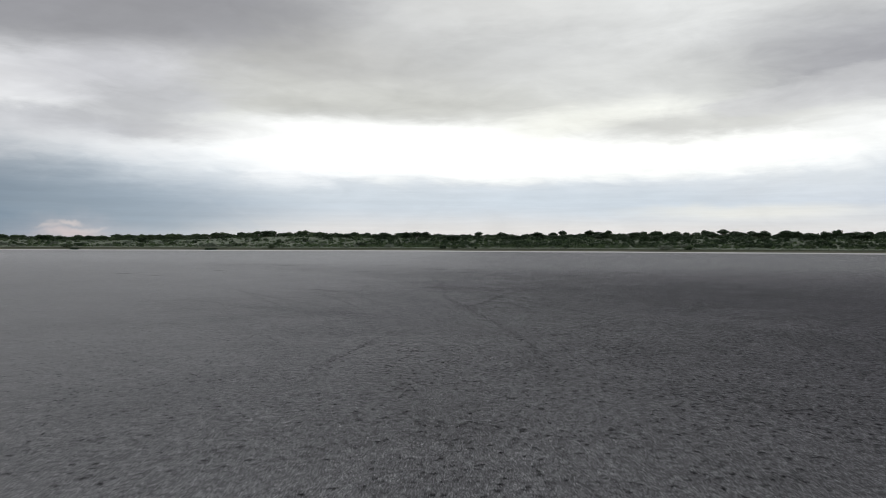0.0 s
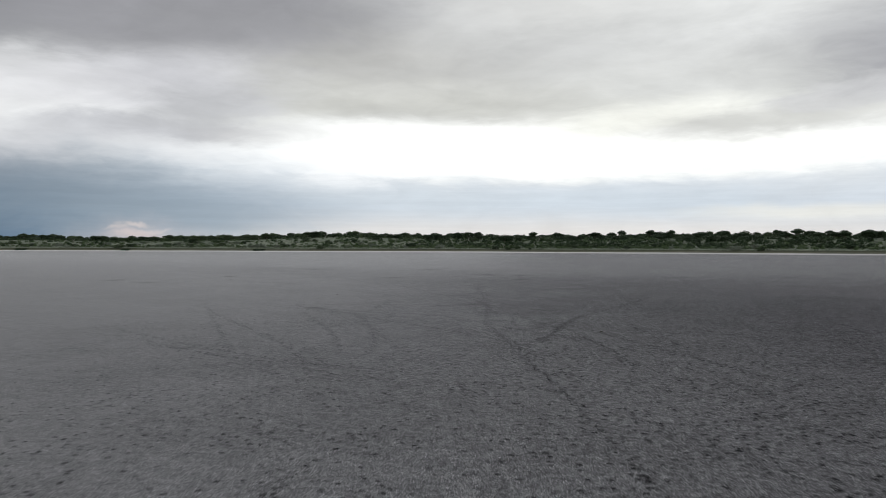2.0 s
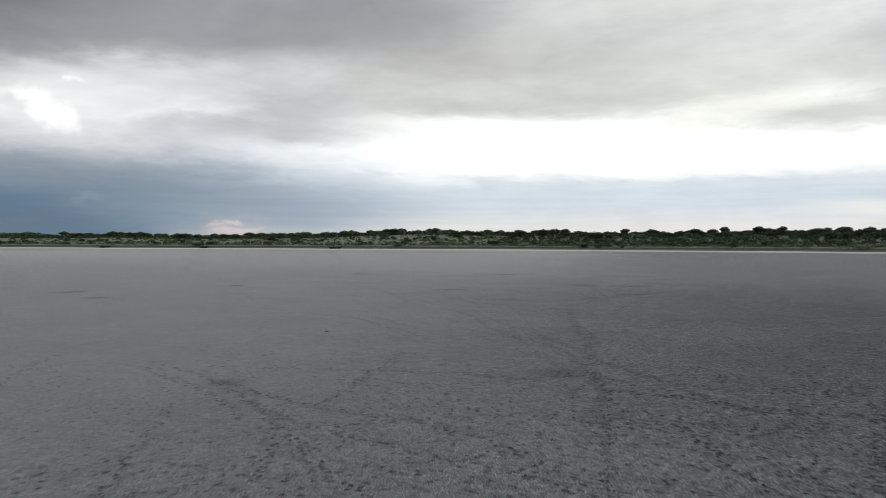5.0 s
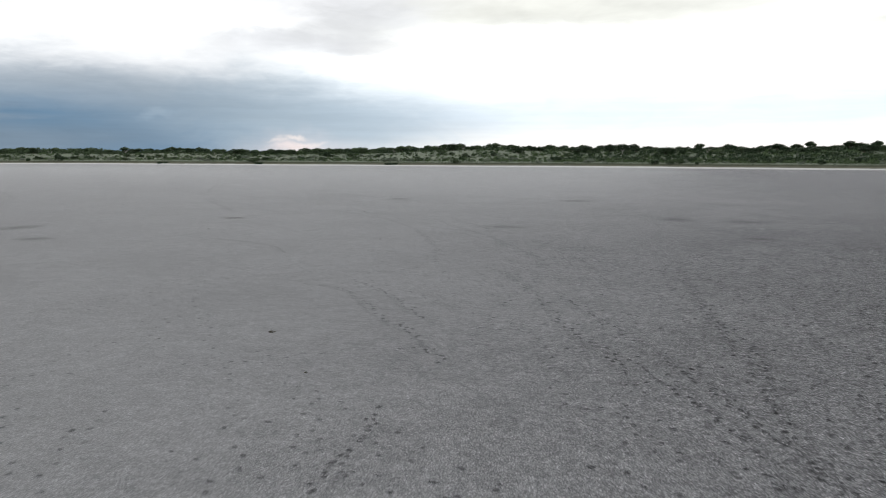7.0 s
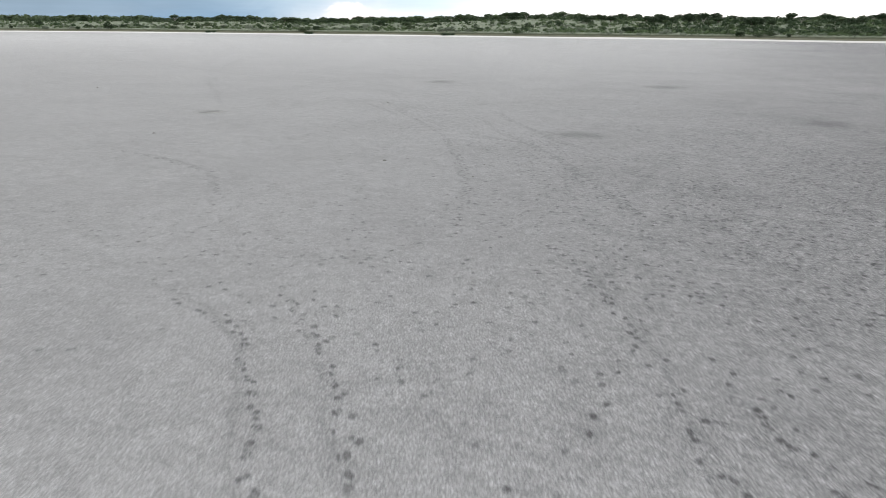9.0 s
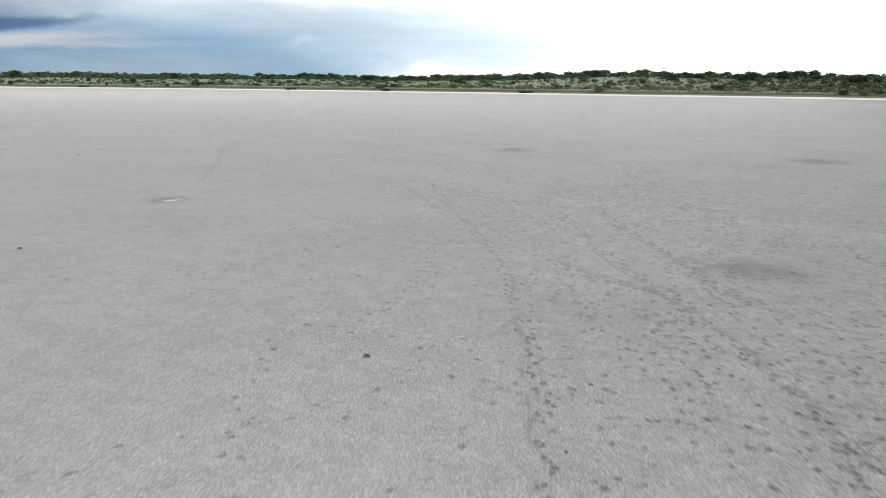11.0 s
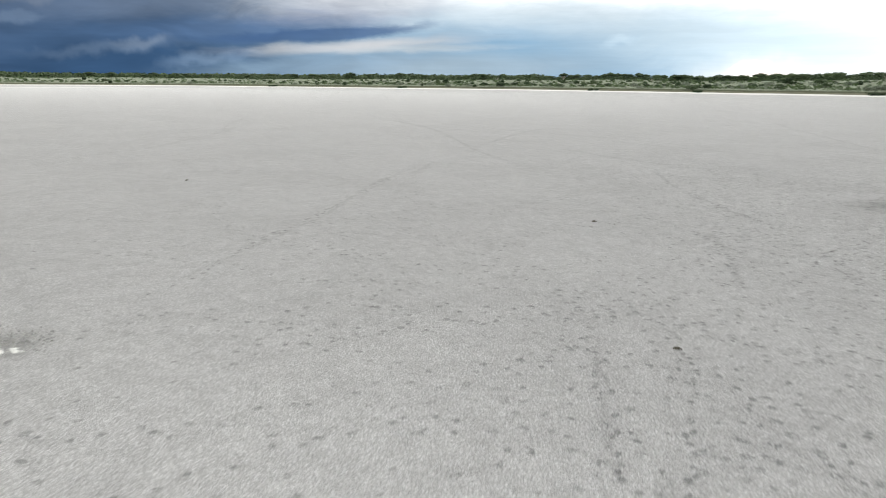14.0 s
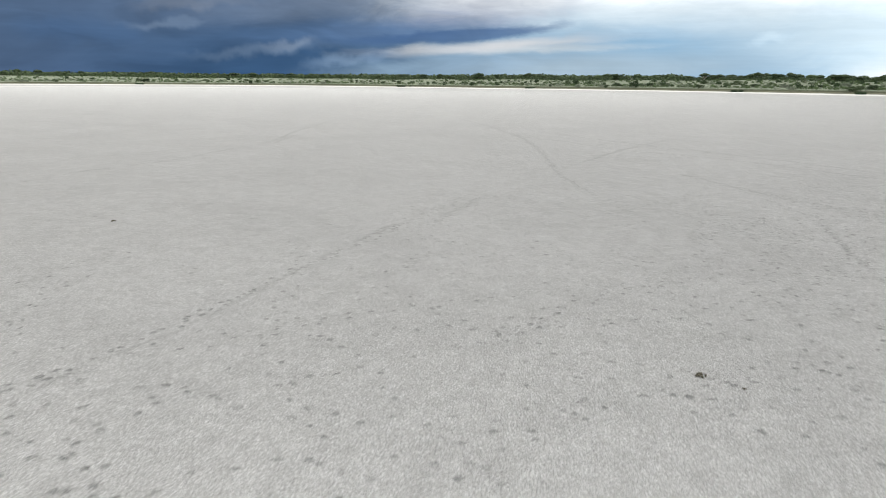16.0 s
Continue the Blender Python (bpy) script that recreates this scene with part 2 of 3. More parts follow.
sun = new("sun", bpy.data.lights.new("sun", "SUN"))
sun.data.energy, sun.data.angle, sun.data.color = 0.6, radians(25), (1.0, 0.97, 0.92)
sun.matrix_world = look((0, 0, 0), (math.sin(radians(SUN_AZ)) * math.cos(radians(SUN_EL)), -math.cos(radians(SUN_AZ)) * math.cos(radians(SUN_EL)), -math.sin(radians(SUN_EL))))
sun.location = (0, 0, 60)


# ---- materials ----
def material(name, rough=0.9):
    m = bpy.data.materials.new(name)
    m.use_nodes = True
    k = Nodes(m.node_tree)
    b = m.node_tree.nodes["Principled BSDF"]
    b.inputs["Roughness"].default_value = rough
    b.inputs["Specular IOR Level"].default_value = 0.2
    return m, k, b, m.node_tree.nodes.new("ShaderNodeTexCoord").outputs["Object"]


def attribute(k, name):
    n = k.tree.nodes.new("ShaderNodeAttribute")
    n.attribute_name = name
    return n.outputs["Fac"]


def ground_material():
    m, k, b, where = material("pan_crust", 0.95)
    b.inputs["Specular IOR Level"].default_value = 0.05
    b.inputs["Diffuse Roughness"].default_value = 0.8
    x, y, z = k.split(where)
    edge = attribute(k, "edge")
    inner = attribute(k, "inner_line")
    big = k.noise(where, 0.018, 4.0, 0.55, 0.3)
    mid = k.noise(where, 0.16, 5.0, 0.6, 0.4)
    small = k.noise(where, 1.4, 5.0, 0.6)
    grain = k.noise(where, 32.0, 3.0, 0.7, 0.4)
    lumps = k.noise(where, 5.5, 3.0, 0.6, 0.3)
    clods = k.voronoi(k.warped(where, 9.0, 0.05), 21.0)
    crumbs = k.noise(where, 64.0, 2.0, 0.6)
    # pale crust to the west, darker trodden ground to the east
    eastward = k.range(k.math("ADD", k.math("ADD", x, k.math("MULTIPLY", k.math("MINIMUM", y, 110.0), 0.06)), k.math("MULTIPLY", k.math("SUBTRACT", big, 0.5), 40.0)), -38.0, 24.0)
    eastward = k.math("MULTIPLY", eastward, k.range(y, 8.0, 120.0, 1.0, 0.38))
    pan = k.mix(eastward, (0.592, 0.588, 0.593, 1), (0.222, 0.217, 0.236, 1))
    # wetter spots of their own
    for px, py, wide, deep in ((-57.3, 69.4, 1.6, 2.2), (-44.4, 112.9, 1.8, 2.4), (-23.7, 81.9, 1.9, 1.5), (-10.1, 38.9, 1.3, 1.2), (-20.9, 34.4, 0.9, 0.8),
                               (-11.1, 92.7, 1.8, 2.6), (-23.0, 116.5, 2.4, 2.6), (-5.8, 92.4, 2.0, 1.8), (-6.2, 79.4, 1.6, 1.2), (-50.1, 64.1, 1.4, 1.2), (-47.3, 81.7, 1.0, 1.0)):
        u = k.math("DIVIDE", k.math("SUBTRACT", x, px), wide)
        v = k.math("DIVIDE", k.math("SUBTRACT", y, py), deep)
        d = k.math("ADD", k.math("SQRT", k.math("ADD", k.math("MULTIPLY", u, u), k.math("MULTIPLY", v, v))), k.math("ADD", k.math("MULTIPLY", k.math("SUBTRACT", small, 0.5), 2.6), k.math("MULTIPLY", k.math("SUBTRACT", lumps, 0.5), 1.6)))
        pan = k.mix(k.range(d, 1.1, 0.2, 0.0, 0.36), pan, (0.105, 0.103, 0.10, 1))
    # nubbly crust: pale lumps with dark gaps between them, crumbs on top
    tone = k.math("MULTIPLY", k.range(clods, 0.12, 0.66, 1.24, 0.70), k.range(grain, 0.34, 0.66, 1.26, 0.76))
    tone = k.math("MULTIPLY", tone, k.range(crumbs, 0.36, 0.64, 1.10, 0.90))
    tone = k.math("POWER", tone, k.range(eastward, 0.05, 0.6, 0.55, 1.9))
    broad = k.math("MULTIPLY", k.range(mid, 0.35, 0.70, 1.05, 0.93), k.range(small, 0.30, 0.72, 1.10, 0.89))
    broad = k.math("POWER", broad, k.range(eastward, 0.0, 0.5, 0.55, 1.15))
    broad = k.math("MULTIPLY", broad, k.range(lumps, 0.32, 0.66, k.range(eastward, 0.0, 0.6, 1.06, 1.25), k.range(eastward, 0.0, 0.6, 0.94, 0.72)))
    tone = k.math("MULTIPLY", tone, k.math("MULTIPLY", broad, k.range(edge, -330.0, -30.0, 1.03, 0.83)))
    # trodden crust, and in the prints the hollows' shade too, darken the colour
    tone = k.math("MULTIPLY", tone, k.math("SUBTRACT", 1.0, k.math("MULTIPLY", attribute(k, "dug_shade"), 0.95)))
    pan = k.mix(1.0, pan, k.xyz(tone, tone, tone), "MULTIPLY")
    # salt at the water line
    ragged = k.math("ADD", edge, k.math("MULTIPLY", k.math("SUBTRACT", mid, 0.5), 8.0))
    salt = k.math("MULTIPLY", k.range(edge, -7.0, -2.0), k.range(ragged, 15.0, 9.0))
    lines = k.math("MAXIMUM", salt, k.math("MULTIPLY", inner, 0.85))
    pan = k.mix(k.math("MULTIPLY", lines, 0.8), pan, (0.76, 0.75, 0.72, 1))
    # wet sedge, then grass on the bank
    tuft = k.noise(where, 0.45, 5.0, 0.65)
    sedge = k.mix(tuft, (0.036, 0.045, 0.028, 1), (0.115, 0.122, 0.080, 1))
    grass = k.mix(k.range(tuft, 0.35, 0.65), (0.140, 0.165, 0.120, 1), (0.275, 0.305, 0.235, 1))
    grass = k.mix(k.range(mid, 0.5, 0.7, 0.0, 0.7), grass, (0.225, 0.235, 0.175, 1))
    wet = k.mix(tuft, (0.105, 0.105, 0.075, 1), (0.185, 0.180, 0.130, 1))
    sedge = k.mix(k.range(ragged, 19.0, 22.0), wet, sedge)
    green = k.mix(k.range(ragged, 24.0, 31.0), sedge, grass)
    b_col = k.mix(k.range(ragged, 9.0, 13.0), pan, green)
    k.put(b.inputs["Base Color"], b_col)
    h = k.math("ADD", k.math("MULTIPLY", grain, 1.0), k.math("MULTIPLY", k.math("SUBTRACT", 1.0, clods), 0.5))
    h = k.math("ADD", h, k.math("MULTIPLY", crumbs, 0.35))
    k.put(b.inputs["Normal"], k.bump(h, 1.0, 0.12, k.bump(small, 0.7, 0.14)))
    return m


def patch_material():
    m, k, b, where = material("damp_patch", 0.7)
    n = k.noise(where, 2.5, 5.0, 0.65)
    g = k.noise(where, 18.0, 3.0, 0.65)
    c = k.mix(k.range(n, 0.35, 0.65), (0.24, 0.24, 0.235, 1), (0.40, 0.395, 0.385, 1))
    k.put(b.inputs["Base Color"], k.mix(k.range(g, 0.5, 0.68, 0.0, 0.5), c, (0.14, 0.138, 0.135, 1)))
    k.put(b.inputs["Normal"], k.bump(g, 0.8, 0.03))
    return m


def salt_material():
    m, k, b, where = material("wet_salt", 0.55)
    n = k.noise(where, 12.0, 4.0, 0.6)
    k.put(b.inputs["Base Color"], k.mix(n, (0.40, 0.40, 0.39, 1), (0.54, 0.54, 0.53, 1)))
    k.put(b.inputs["Normal"], k.bump(n, 0.5, 0.02))
    return m


def leaf_material(name, dark, light):
    m, k, b, where = material(name, 0.7)
    info = k.tree.nodes.new("ShaderNodeObjectInfo").outputs["Random"]
    isle = k.tree.nodes.new("ShaderNodeNewGeometry").outputs["Random Per Island"]
    n = k.noise(where, 1.2, 3.0, 0.6)
    f = k.math("ADD", k.math("MULTIPLY", isle, 0.45), k.math("ADD", k.math("MULTIPLY", info, 0.35), k.math("MULTIPLY", n, 0.25)))
    k.put(b.inputs["Base Color"], k.mix(f, (*dark, 1), (*light, 1)))
    return m


def bark_material(name, a, c):
    m, k, b, where = material(name, 0.9)
    n = k.noise(where, 9.0, 4.0, 0.65)
    k.put(b.inputs["Base Color"], k.mix(n, (*a, 1), (*c, 1)))
    k.put(b.inputs["Normal"], k.bump(n, 0.6, 0.03))
    return m


def dung_material():
    m, k, b, where = material("dry_dung", 0.9)
    n = k.noise(where, 40.0, 3.0, 0.6)
    k.put(b.inputs["Base Color"], k.mix(n, (0.04, 0.037, 0.028, 1), (0.14, 0.128, 0.10, 1)))
    k.put(b.inputs["Normal"], k.bump(n, 0.6, 0.01))
    return m


PAN, PATCH, SALT, DUNG = ground_material(), patch_material(), salt_material(), dung_material()
LEAF_TREE = leaf_material("tree_leaf", (0.010, 0.021, 0.010), (0.046, 0.075, 0.034))
LEAF_BUSH = leaf_material("bush_leaf", (0.021, 0.037, 0.018), (0.076, 0.110, 0.052))
LEAF_FRESH = leaf_material("fresh_leaf", (0.030, 0.053, 0.023), (0.105, 0.152, 0.068))
LEAF_GREY = leaf_material("grey_leaf", (0.085, 0.108, 0.080), (0.230, 0.265, 0.200))
BARK = bark_material("bark", (0.06, 0.05, 0.04), (0.16, 0.14, 0.115))
DEAD = bark_material("dead_wood", (0.22, 0.20, 0.18), (0.38, 0.36, 0.33))

# ---- ground: the pan, its shore and the bank behind ----
CX, CY = -20.0, 60.0  # middle of the pan
RIM_AZ = (-180, -120, -60, -30, -15, 0, 15, 30, 45, 60, 75, 95, 130, 180)
RIM_R = (520, 420, 370, 358, 346, 368, 384, 424, 520, 612, 740, 700, 600, 520)


def rim(az):
    """Distance of the shore from the pan's middle, by direction in degrees to the left of +y."""
    base = np.interp(az, RIM_AZ, RIM_R)
    side = 0.5 * (np.interp(az - 5, RIM_AZ, RIM_R) + np.interp(az + 5, RIM_AZ, RIM_R))
    a = np.radians(az)
    return 0.5 * (base + side) + 4.0 * np.sin(a * 17.0) + 2.5 * np.sin(a * 41.0 + 1.0)


def shore(x, y):
    """Metres beyond the shore."""
    az = np.degrees(np.arctan2(-(x - CX), y - CY))
    return np.hypot(x - CX, y - CY) - rim(az)


def smooth(a, b, v):
    f = np.clip((v - a) / (b - a), 0, 1)
    return f * f * (3 - 2 * f)


def old_line(az, r):
    """An older water line, a low salty ridge inside the shore to the west."""
    line = 0.70 * rim(az) + 8 * np.sin(np.radians(az) * 9)
    return np.clip(1 - np.abs(r - line) / 9.0, 0, 1) * smooth(64, 78, az) * smooth(128, 112, az)


def land(x, y):
    """Height of the ground."""
    s = shore(x, y)
    roll = np.sin(x * 0.021 + 1.3) * np.cos(y * 0.017) + 0.6 * np.sin(x * 0.047 + y * 0.039)
    az = np.degrees(np.arctan2(-(x - CX), y - CY))
    ridge = 0.45 * old_line(az, np.hypot(x - CX, y - CY))
    near_bank = 2.6 * smooth(34, 14, az) * smooth(30, 120, s)
    return near_bank + ridge + 0.55 * smooth(-3, 11, s) + 2.1 * smooth(11, 36, s) + 4.8 * smooth(36, 130, s) + 1.6 * smooth(110, 420, s) + roll * 0.55 * smooth(40, 120, s)


def spot(az, s):
    """The place in that direction from the pan's middle, s metres beyond the shore."""
    r = float(rim(az)) + s
    x, y = CX - math.sin(radians(az)) * r, CY + math.cos(radians(az)) * r
    return x, y, float(land(x, y))


def link_mesh(name, verts, faces, mat, parent=None, smooth_faces=False):
    me = bpy.data.meshes.new(name)
    me.from_pydata(verts, [], faces)
    me.materials.append(mat)
    if smooth_faces:
        me.polygons.foreach_set("use_smooth", [True] * len(me.polygons))
    ob = new(name, me)
    ob.parent = parent
    return ob


def build_ground():
    around = 720
    az = -180 + np.arange(around) * 360 / around
    a, r0 = np.radians(az), rim(az)
    # rings: shares of the way to the shore, then metres beyond it
    inside = np.concatenate([np.linspace(0.02, 0.66, 24), np.linspace(0.665, 1.0, 64)])
    beyond = np.concatenate([np.arange(2, 40, 2.0), np.arange(40, 200, 8.0), np.arange(200, 600, 40.0), np.array([700, 1000, 1500, 2300, 3700])])
    rings = [r0 * f for f in inside] + [r0 + s for s in beyond]
    verts, edge, inner = [(CX, CY, 0.0)], [-300.0], [0.0]
    for r in rings:
        x, y = CX - np.sin(a) * r, CY + np.cos(a) * r
        z = land(x, y)
        verts += list(zip(x.tolist(), y.tolist(), z.tolist()))
        edge += (r - r0).tolist()
        inner += old_line(az, r).tolist()
    faces = [(0, 1 + i, 1 + (i + 1) % around) for i in range(around)]
    for k in range(len(rings) - 1):
        p, q = 1 + k * around, 1 + (k + 1) * around
        faces += [(p + i, q + i, q + (i + 1) % around, p + (i + 1) % around) for i in range(around)]
    ob = link_mesh("ground", verts, faces, PAN, None, True)
    for name, values in (("edge", edge), ("inner_line", inner)):
        ob.data.attributes.new(name, "FLOAT", "POINT").data.foreach_set("value", values)
    tagged(ob, "pale grey salt pan with a green grassy bank round it", "ground", kind="structure")


build_ground()


# ---- trees and bushes ----
def tube(verts, faces, a, b, ra, rb, sides=5):
    a, b = Vector(a), Vector(b)
    way = (b - a).normalized()
    u = way.orthogonal().normalized()
    v = way.cross(u)
    n = len(verts)
    for p, r in ((a, ra), (b, rb)):
        for i in range(sides):
            t = 2 * math.pi * i / sides
            verts.append(tuple(p + (u * math.cos(t) + v * math.sin(t)) * r))
    faces += [(n + i, n + (i + 1) % sides, n + sides + (i + 1) % sides, n + sides + i) for i in range(sides)]
    faces.append(tuple(range(n + sides, n + 2 * sides)))


def leaves(rng, verts, faces, middle, reach, count, size, flat=0.7):
    """A clump: leafy twigs, each a small bent blade of its own, thickest on the clump's outside and lying along it."""
    for _ in range(count):
        d = rng.normal(0, 1, 3)
        d /= np.linalg.norm(d) + 1e-6
        p = np.array(middle) + d * reach * (rng.random() ** 0.22) * (1, 1, flat)
        out = d * (1, 1, 1 / flat) + rng.normal(0, 0.45, 3)
        u = np.cross(out, rng.normal(0, 1, 3))
        u /= np.linalg.norm(u) + 1e-6
        w = np.cross(out, u)
        w /= np.linalg.norm(w) + 1e-6
        l, b = size * rng.uniform(0.7, 1.3), size * rng.uniform(0.5, 0.95)
        n = len(verts)
        verts += [tuple(p - u * l), tuple(p + w * b + u * l * 0.1), tuple(p + u * l), tuple(p - w * b * 0.8 - u * l * 0.2)]
        faces += [(n, n + 1, n + 2), (n, n + 2, n + 3)]


def make_tree(seed, tall, spread, flat, leaf, label, skirt=True):
    rng = np.random.default_rng(seed)
    root = new("tree")
    tv, tf, cv, cf = [], [], [], []
    fork = tall * rng.uniform(0.12, 0.22)
    lean = rng.uniform(-0.12, 0.12, 2) * tall
    r = tall * 0.032
    mid = (lean[0] * 0.5, lean[1] * 0.5, fork)
    tube(tv, tf, (0, 0, -0.3), (lean[0] * 0.25, lean[1] * 0.25, fork * 0.5), r * 1.35, r * 1.05, 6)
    tube(tv, tf, (lean[0] * 0.25, lean[1] * 0.25, fork * 0.5), mid, r * 1.05, r * 0.9, 6)
    limbs = int(rng.integers(6, 9))
    for i in range(limbs):
        t = 2 * math.pi * (i + rng.uniform(-0.3, 0.3)) / limbs
        out = spread * rng.uniform(0.35, 0.62) if i else 0.15
        up = tall * (rng.uniform(0.56, 0.70) if i else 0.76)
        elbow = (mid[0] + math.cos(t) * out * 0.5, mid[1] + math.sin(t) * out * 0.5, fork + (up - fork) * 0.55)
        tip = (mid[0] + math.cos(t) * out, mid[1] + math.sin(t) * out, up)
        tube(tv, tf, mid, elbow, r * 0.6, r * 0.4, 5)
        tube(tv, tf, elbow, tip, r * 0.4, r * 0.16, 4)
        reach = spread * rng.uniform(0.40, 0.52)
        leaves(rng, cv, cf, tip, reach, 105, tall * 0.060, flat)
        if skirt:
            leaves(rng, cv, cf, (tip[0] * 1.1, tip[1] * 1.1, tall * rng.uniform(0.28, 0.42)), reach, 70, tall * 0.060, 0.8)
        else:
            leaves(rng, cv, cf, (elbow[0] * 1.3, elbow[1] * 1.3, elbow[2] + tall * 0.06), reach * 0.8, 40, tall * 0.060, flat)
    link_mesh("trunk", tv, tf, BARK, root, True)
    link_mesh("crown", cv, cf, leaf, root)
    return tagged(root, label, "tree", "trees along the bank")


def make_bush(seed, tall, spread, leaf, label):
    rng = np.random.default_rng(seed)
    root = new("bush")
    sv, sf, cv, cf = [], [], [], []
    for i in range(int(rng.integers(5, 8))):
        t = rng.uniform(0, 2 * math.pi)
        out = spread * rng.uniform(0.15, 0.75)
        tip = (math.cos(t) * out, math.sin(t) * out, tall * rng.uniform(0.45, 0.85))
        tube(sv, sf, (math.cos(t) * 0.08, math.sin(t) * 0.08, -0.2), tip, tall * 0.022, tall * 0.008, 4)
        leaves(rng, cv, cf, (tip[0], tip[1], tip[2] * 0.85), spread * rng.uniform(0.42, 0.55), 60, tall * 0.085, 0.7)
        leaves(rng, cv, cf, (tip[0] * 1.1, tip[1] * 1.1, tip[2] * 0.4), spread * 0.45, 30, tall * 0.085, 0.6)
    link_mesh("stems", sv, sf, BARK, root, True)
    link_mesh("foliage", cv, cf, leaf, root)
    return tagged(root, label, "bush", "bushes on the bank")


def make_bare_tree(seed, tall):
    rng = np.random.default_rng(seed)
    root = new("dead_tree")
    tv, tf, bv, bf = [], [], [], []
    tube(tv, tf, (0, 0, -0.3), (0.1, 0, tall * 0.4), tall * 0.03, tall * 0.02, 6)
    for i in range(7):
        t = rng.uniform(0, 2 * math.pi)
        out, up = tall * rng.uniform(0.15, 0.4), tall * rng.uniform(0.6, 1.0)
        tip = (math.cos(t) * out, math.sin(t) * out, up)
        tube(bv, bf, (0.1, 0, tall * rng.uniform(0.25, 0.4)), tip, tall * 0.013, tall * 0.005, 4)
        for j in range(3):
            t2 = t + rng.uniform(-0.9, 0.9)
            f = rng.uniform(0.5, 0.9)
            tube(bv, bf, (tip[0] * f, tip[1] * f, tall * 0.35 + (up - tall * 0.35) * f),
                 (tip[0] + math.cos(t2) * tall * 0.14, tip[1] + math.sin(t2) * tall * 0.14, up + tall * rng.uniform(-0.02, 0.1)), tall * 0.006, tall * 0.003, 3)
    link_mesh("trunk", tv, tf, DEAD, root, True)
    link_mesh("branches", bv, bf, DEAD, root)
    return tagged(root, "bare pale grey dead thorn tree among the bushes", "dead tree", "dead trees on the bank")


def scatter(rng, kinds, count, az0, az1, s0, s1, low, high, placed=False):
    """Copies of the kinds, strewn over a stretch of the bank; the kinds themselves are the first ones."""
    free = [] if placed else list(kinds)
    for i in range(count):
        az = az0 + (az1 - az0) * (i + rng.uniform(-0.45, 0.45)) / count
        x, y, z = spot(az, rng.uniform(s0, s1))
        f = rng.uniform(low, high)
        m = pose(x, y, z - 0.05, 0, 0, rng.uniform(0, 360))
        if free:
            ob = free.pop(0)
            ob.matrix_basis = m
        else:
            ob = copy_thing(kinds[int(rng.integers(len(kinds)))], m)
        ob.scale = (f * rng.uniform(1.0, 1.4), f * rng.uniform(1.0, 1.4), f * rng.uniform(0.9, 1.1))


RNG = np.random.default_rng(7)
TREES = [
    make_tree(11, 5.0, 3.4, 0.6, LEAF_TREE, "dark green spreading savanna tree on the bank"),
    make_tree(12, 4.4, 3.0, 0.72, LEAF_TREE, "round-crowned dark green tree behind the bushes"),
    make_tree(13, 6.0, 3.6, 0.45, LEAF_TREE, "flat-topped dark green thorn tree on the bank", False),
    make_tree(14, 3.9, 2.9, 0.7, LEAF_BUSH, "low green tree with a ragged crown"),
    make_tree(15, 5.8, 3.2, 0.7, LEAF_TREE, "tall dark green tree standing over the bush"),
]
WEST_TREES = [
    make_tree(16, 4.6, 3.1, 0.6, LEAF_BUSH, "mid-green spreading tree on the crest of the bank"),
    make_tree(17, 5.0, 2.9, 0.5, LEAF_BUSH, "flat-crowned green thorn tree on the crest", False),
    make_tree(18, 5.2, 3.1, 0.6, LEAF_TREE, "dark green tree standing alone on the crest"),
    make_tree(19, 3.8, 2.8, 0.7, LEAF_FRESH, "low fresh green tree with a round crown"),
]
BUSHES = [
    make_bush(21, 2.2, 1.9, LEAF_BUSH, "dense green bush on the grassy bank"),
    make_bush(22, 1.7, 1.7, LEAF_GREY, "pale grey-green shrub on the grassy bank"),
    make_bush(23, 2.8, 2.0, LEAF_TREE, "dark green thorn bush on the grassy bank"),
    make_bush(24, 1.3, 1.5, LEAF_GREY, "low pale shrub among dry grass"),
]
# front rank of trees on the crest, then bushes down the bank
scatter(RNG, TREES, 150, -52, 12, 84, 165, 0.75, 1.2)
scatter(RNG, WEST_TREES, 80, 12, 45, 108, 185, 0.85, 1.3)
scatter(RNG, WEST_TREES, 66, 45, 98, 108, 190, 0.95, 1.4, True)
scatter(RNG, BUSHES, 298, -52, 98, 24, 88, 0.8, 1.65)
scatter(RNG, [make_bare_tree(31, 5.5), make_bare_tree(32, 4.5)], 9, -20, 60, 80, 125, 0.7, 0.95)


def shore_clump(az, s, wide):
    """A low dark mound of sedge at the foot of the bank."""
    rng = np.random.default_rng(int((az + 60) * 10))
    x, y, z = spot(az, s)
    root = new("sedge_clump")
    v, f = [], []
    for i in range(9):
        leaves(rng, v, f, (rng.uniform(-wide, wide), rng.uniform(-0.8, 0.8), 0.6), 1.1, 70, 0.3, 0.75)
    link_mesh("blades", v, f, LEAF_TREE, root)
    root.matrix_basis = pose(x, y, z, 0, 0, az)
    tagged(root, "low dark clump of sedge at the shore", "sedge", "sedge clumps on the shore")


for az, s, wide in ((22.7, 9, 3.6), (33.5, 9, 3.2), (41.0, 9, 3.0), (55.4, 9, 4.2), (64.9, 9, 6.5), (84, 8, 4.0)):
    shore_clump(az, s, wide)


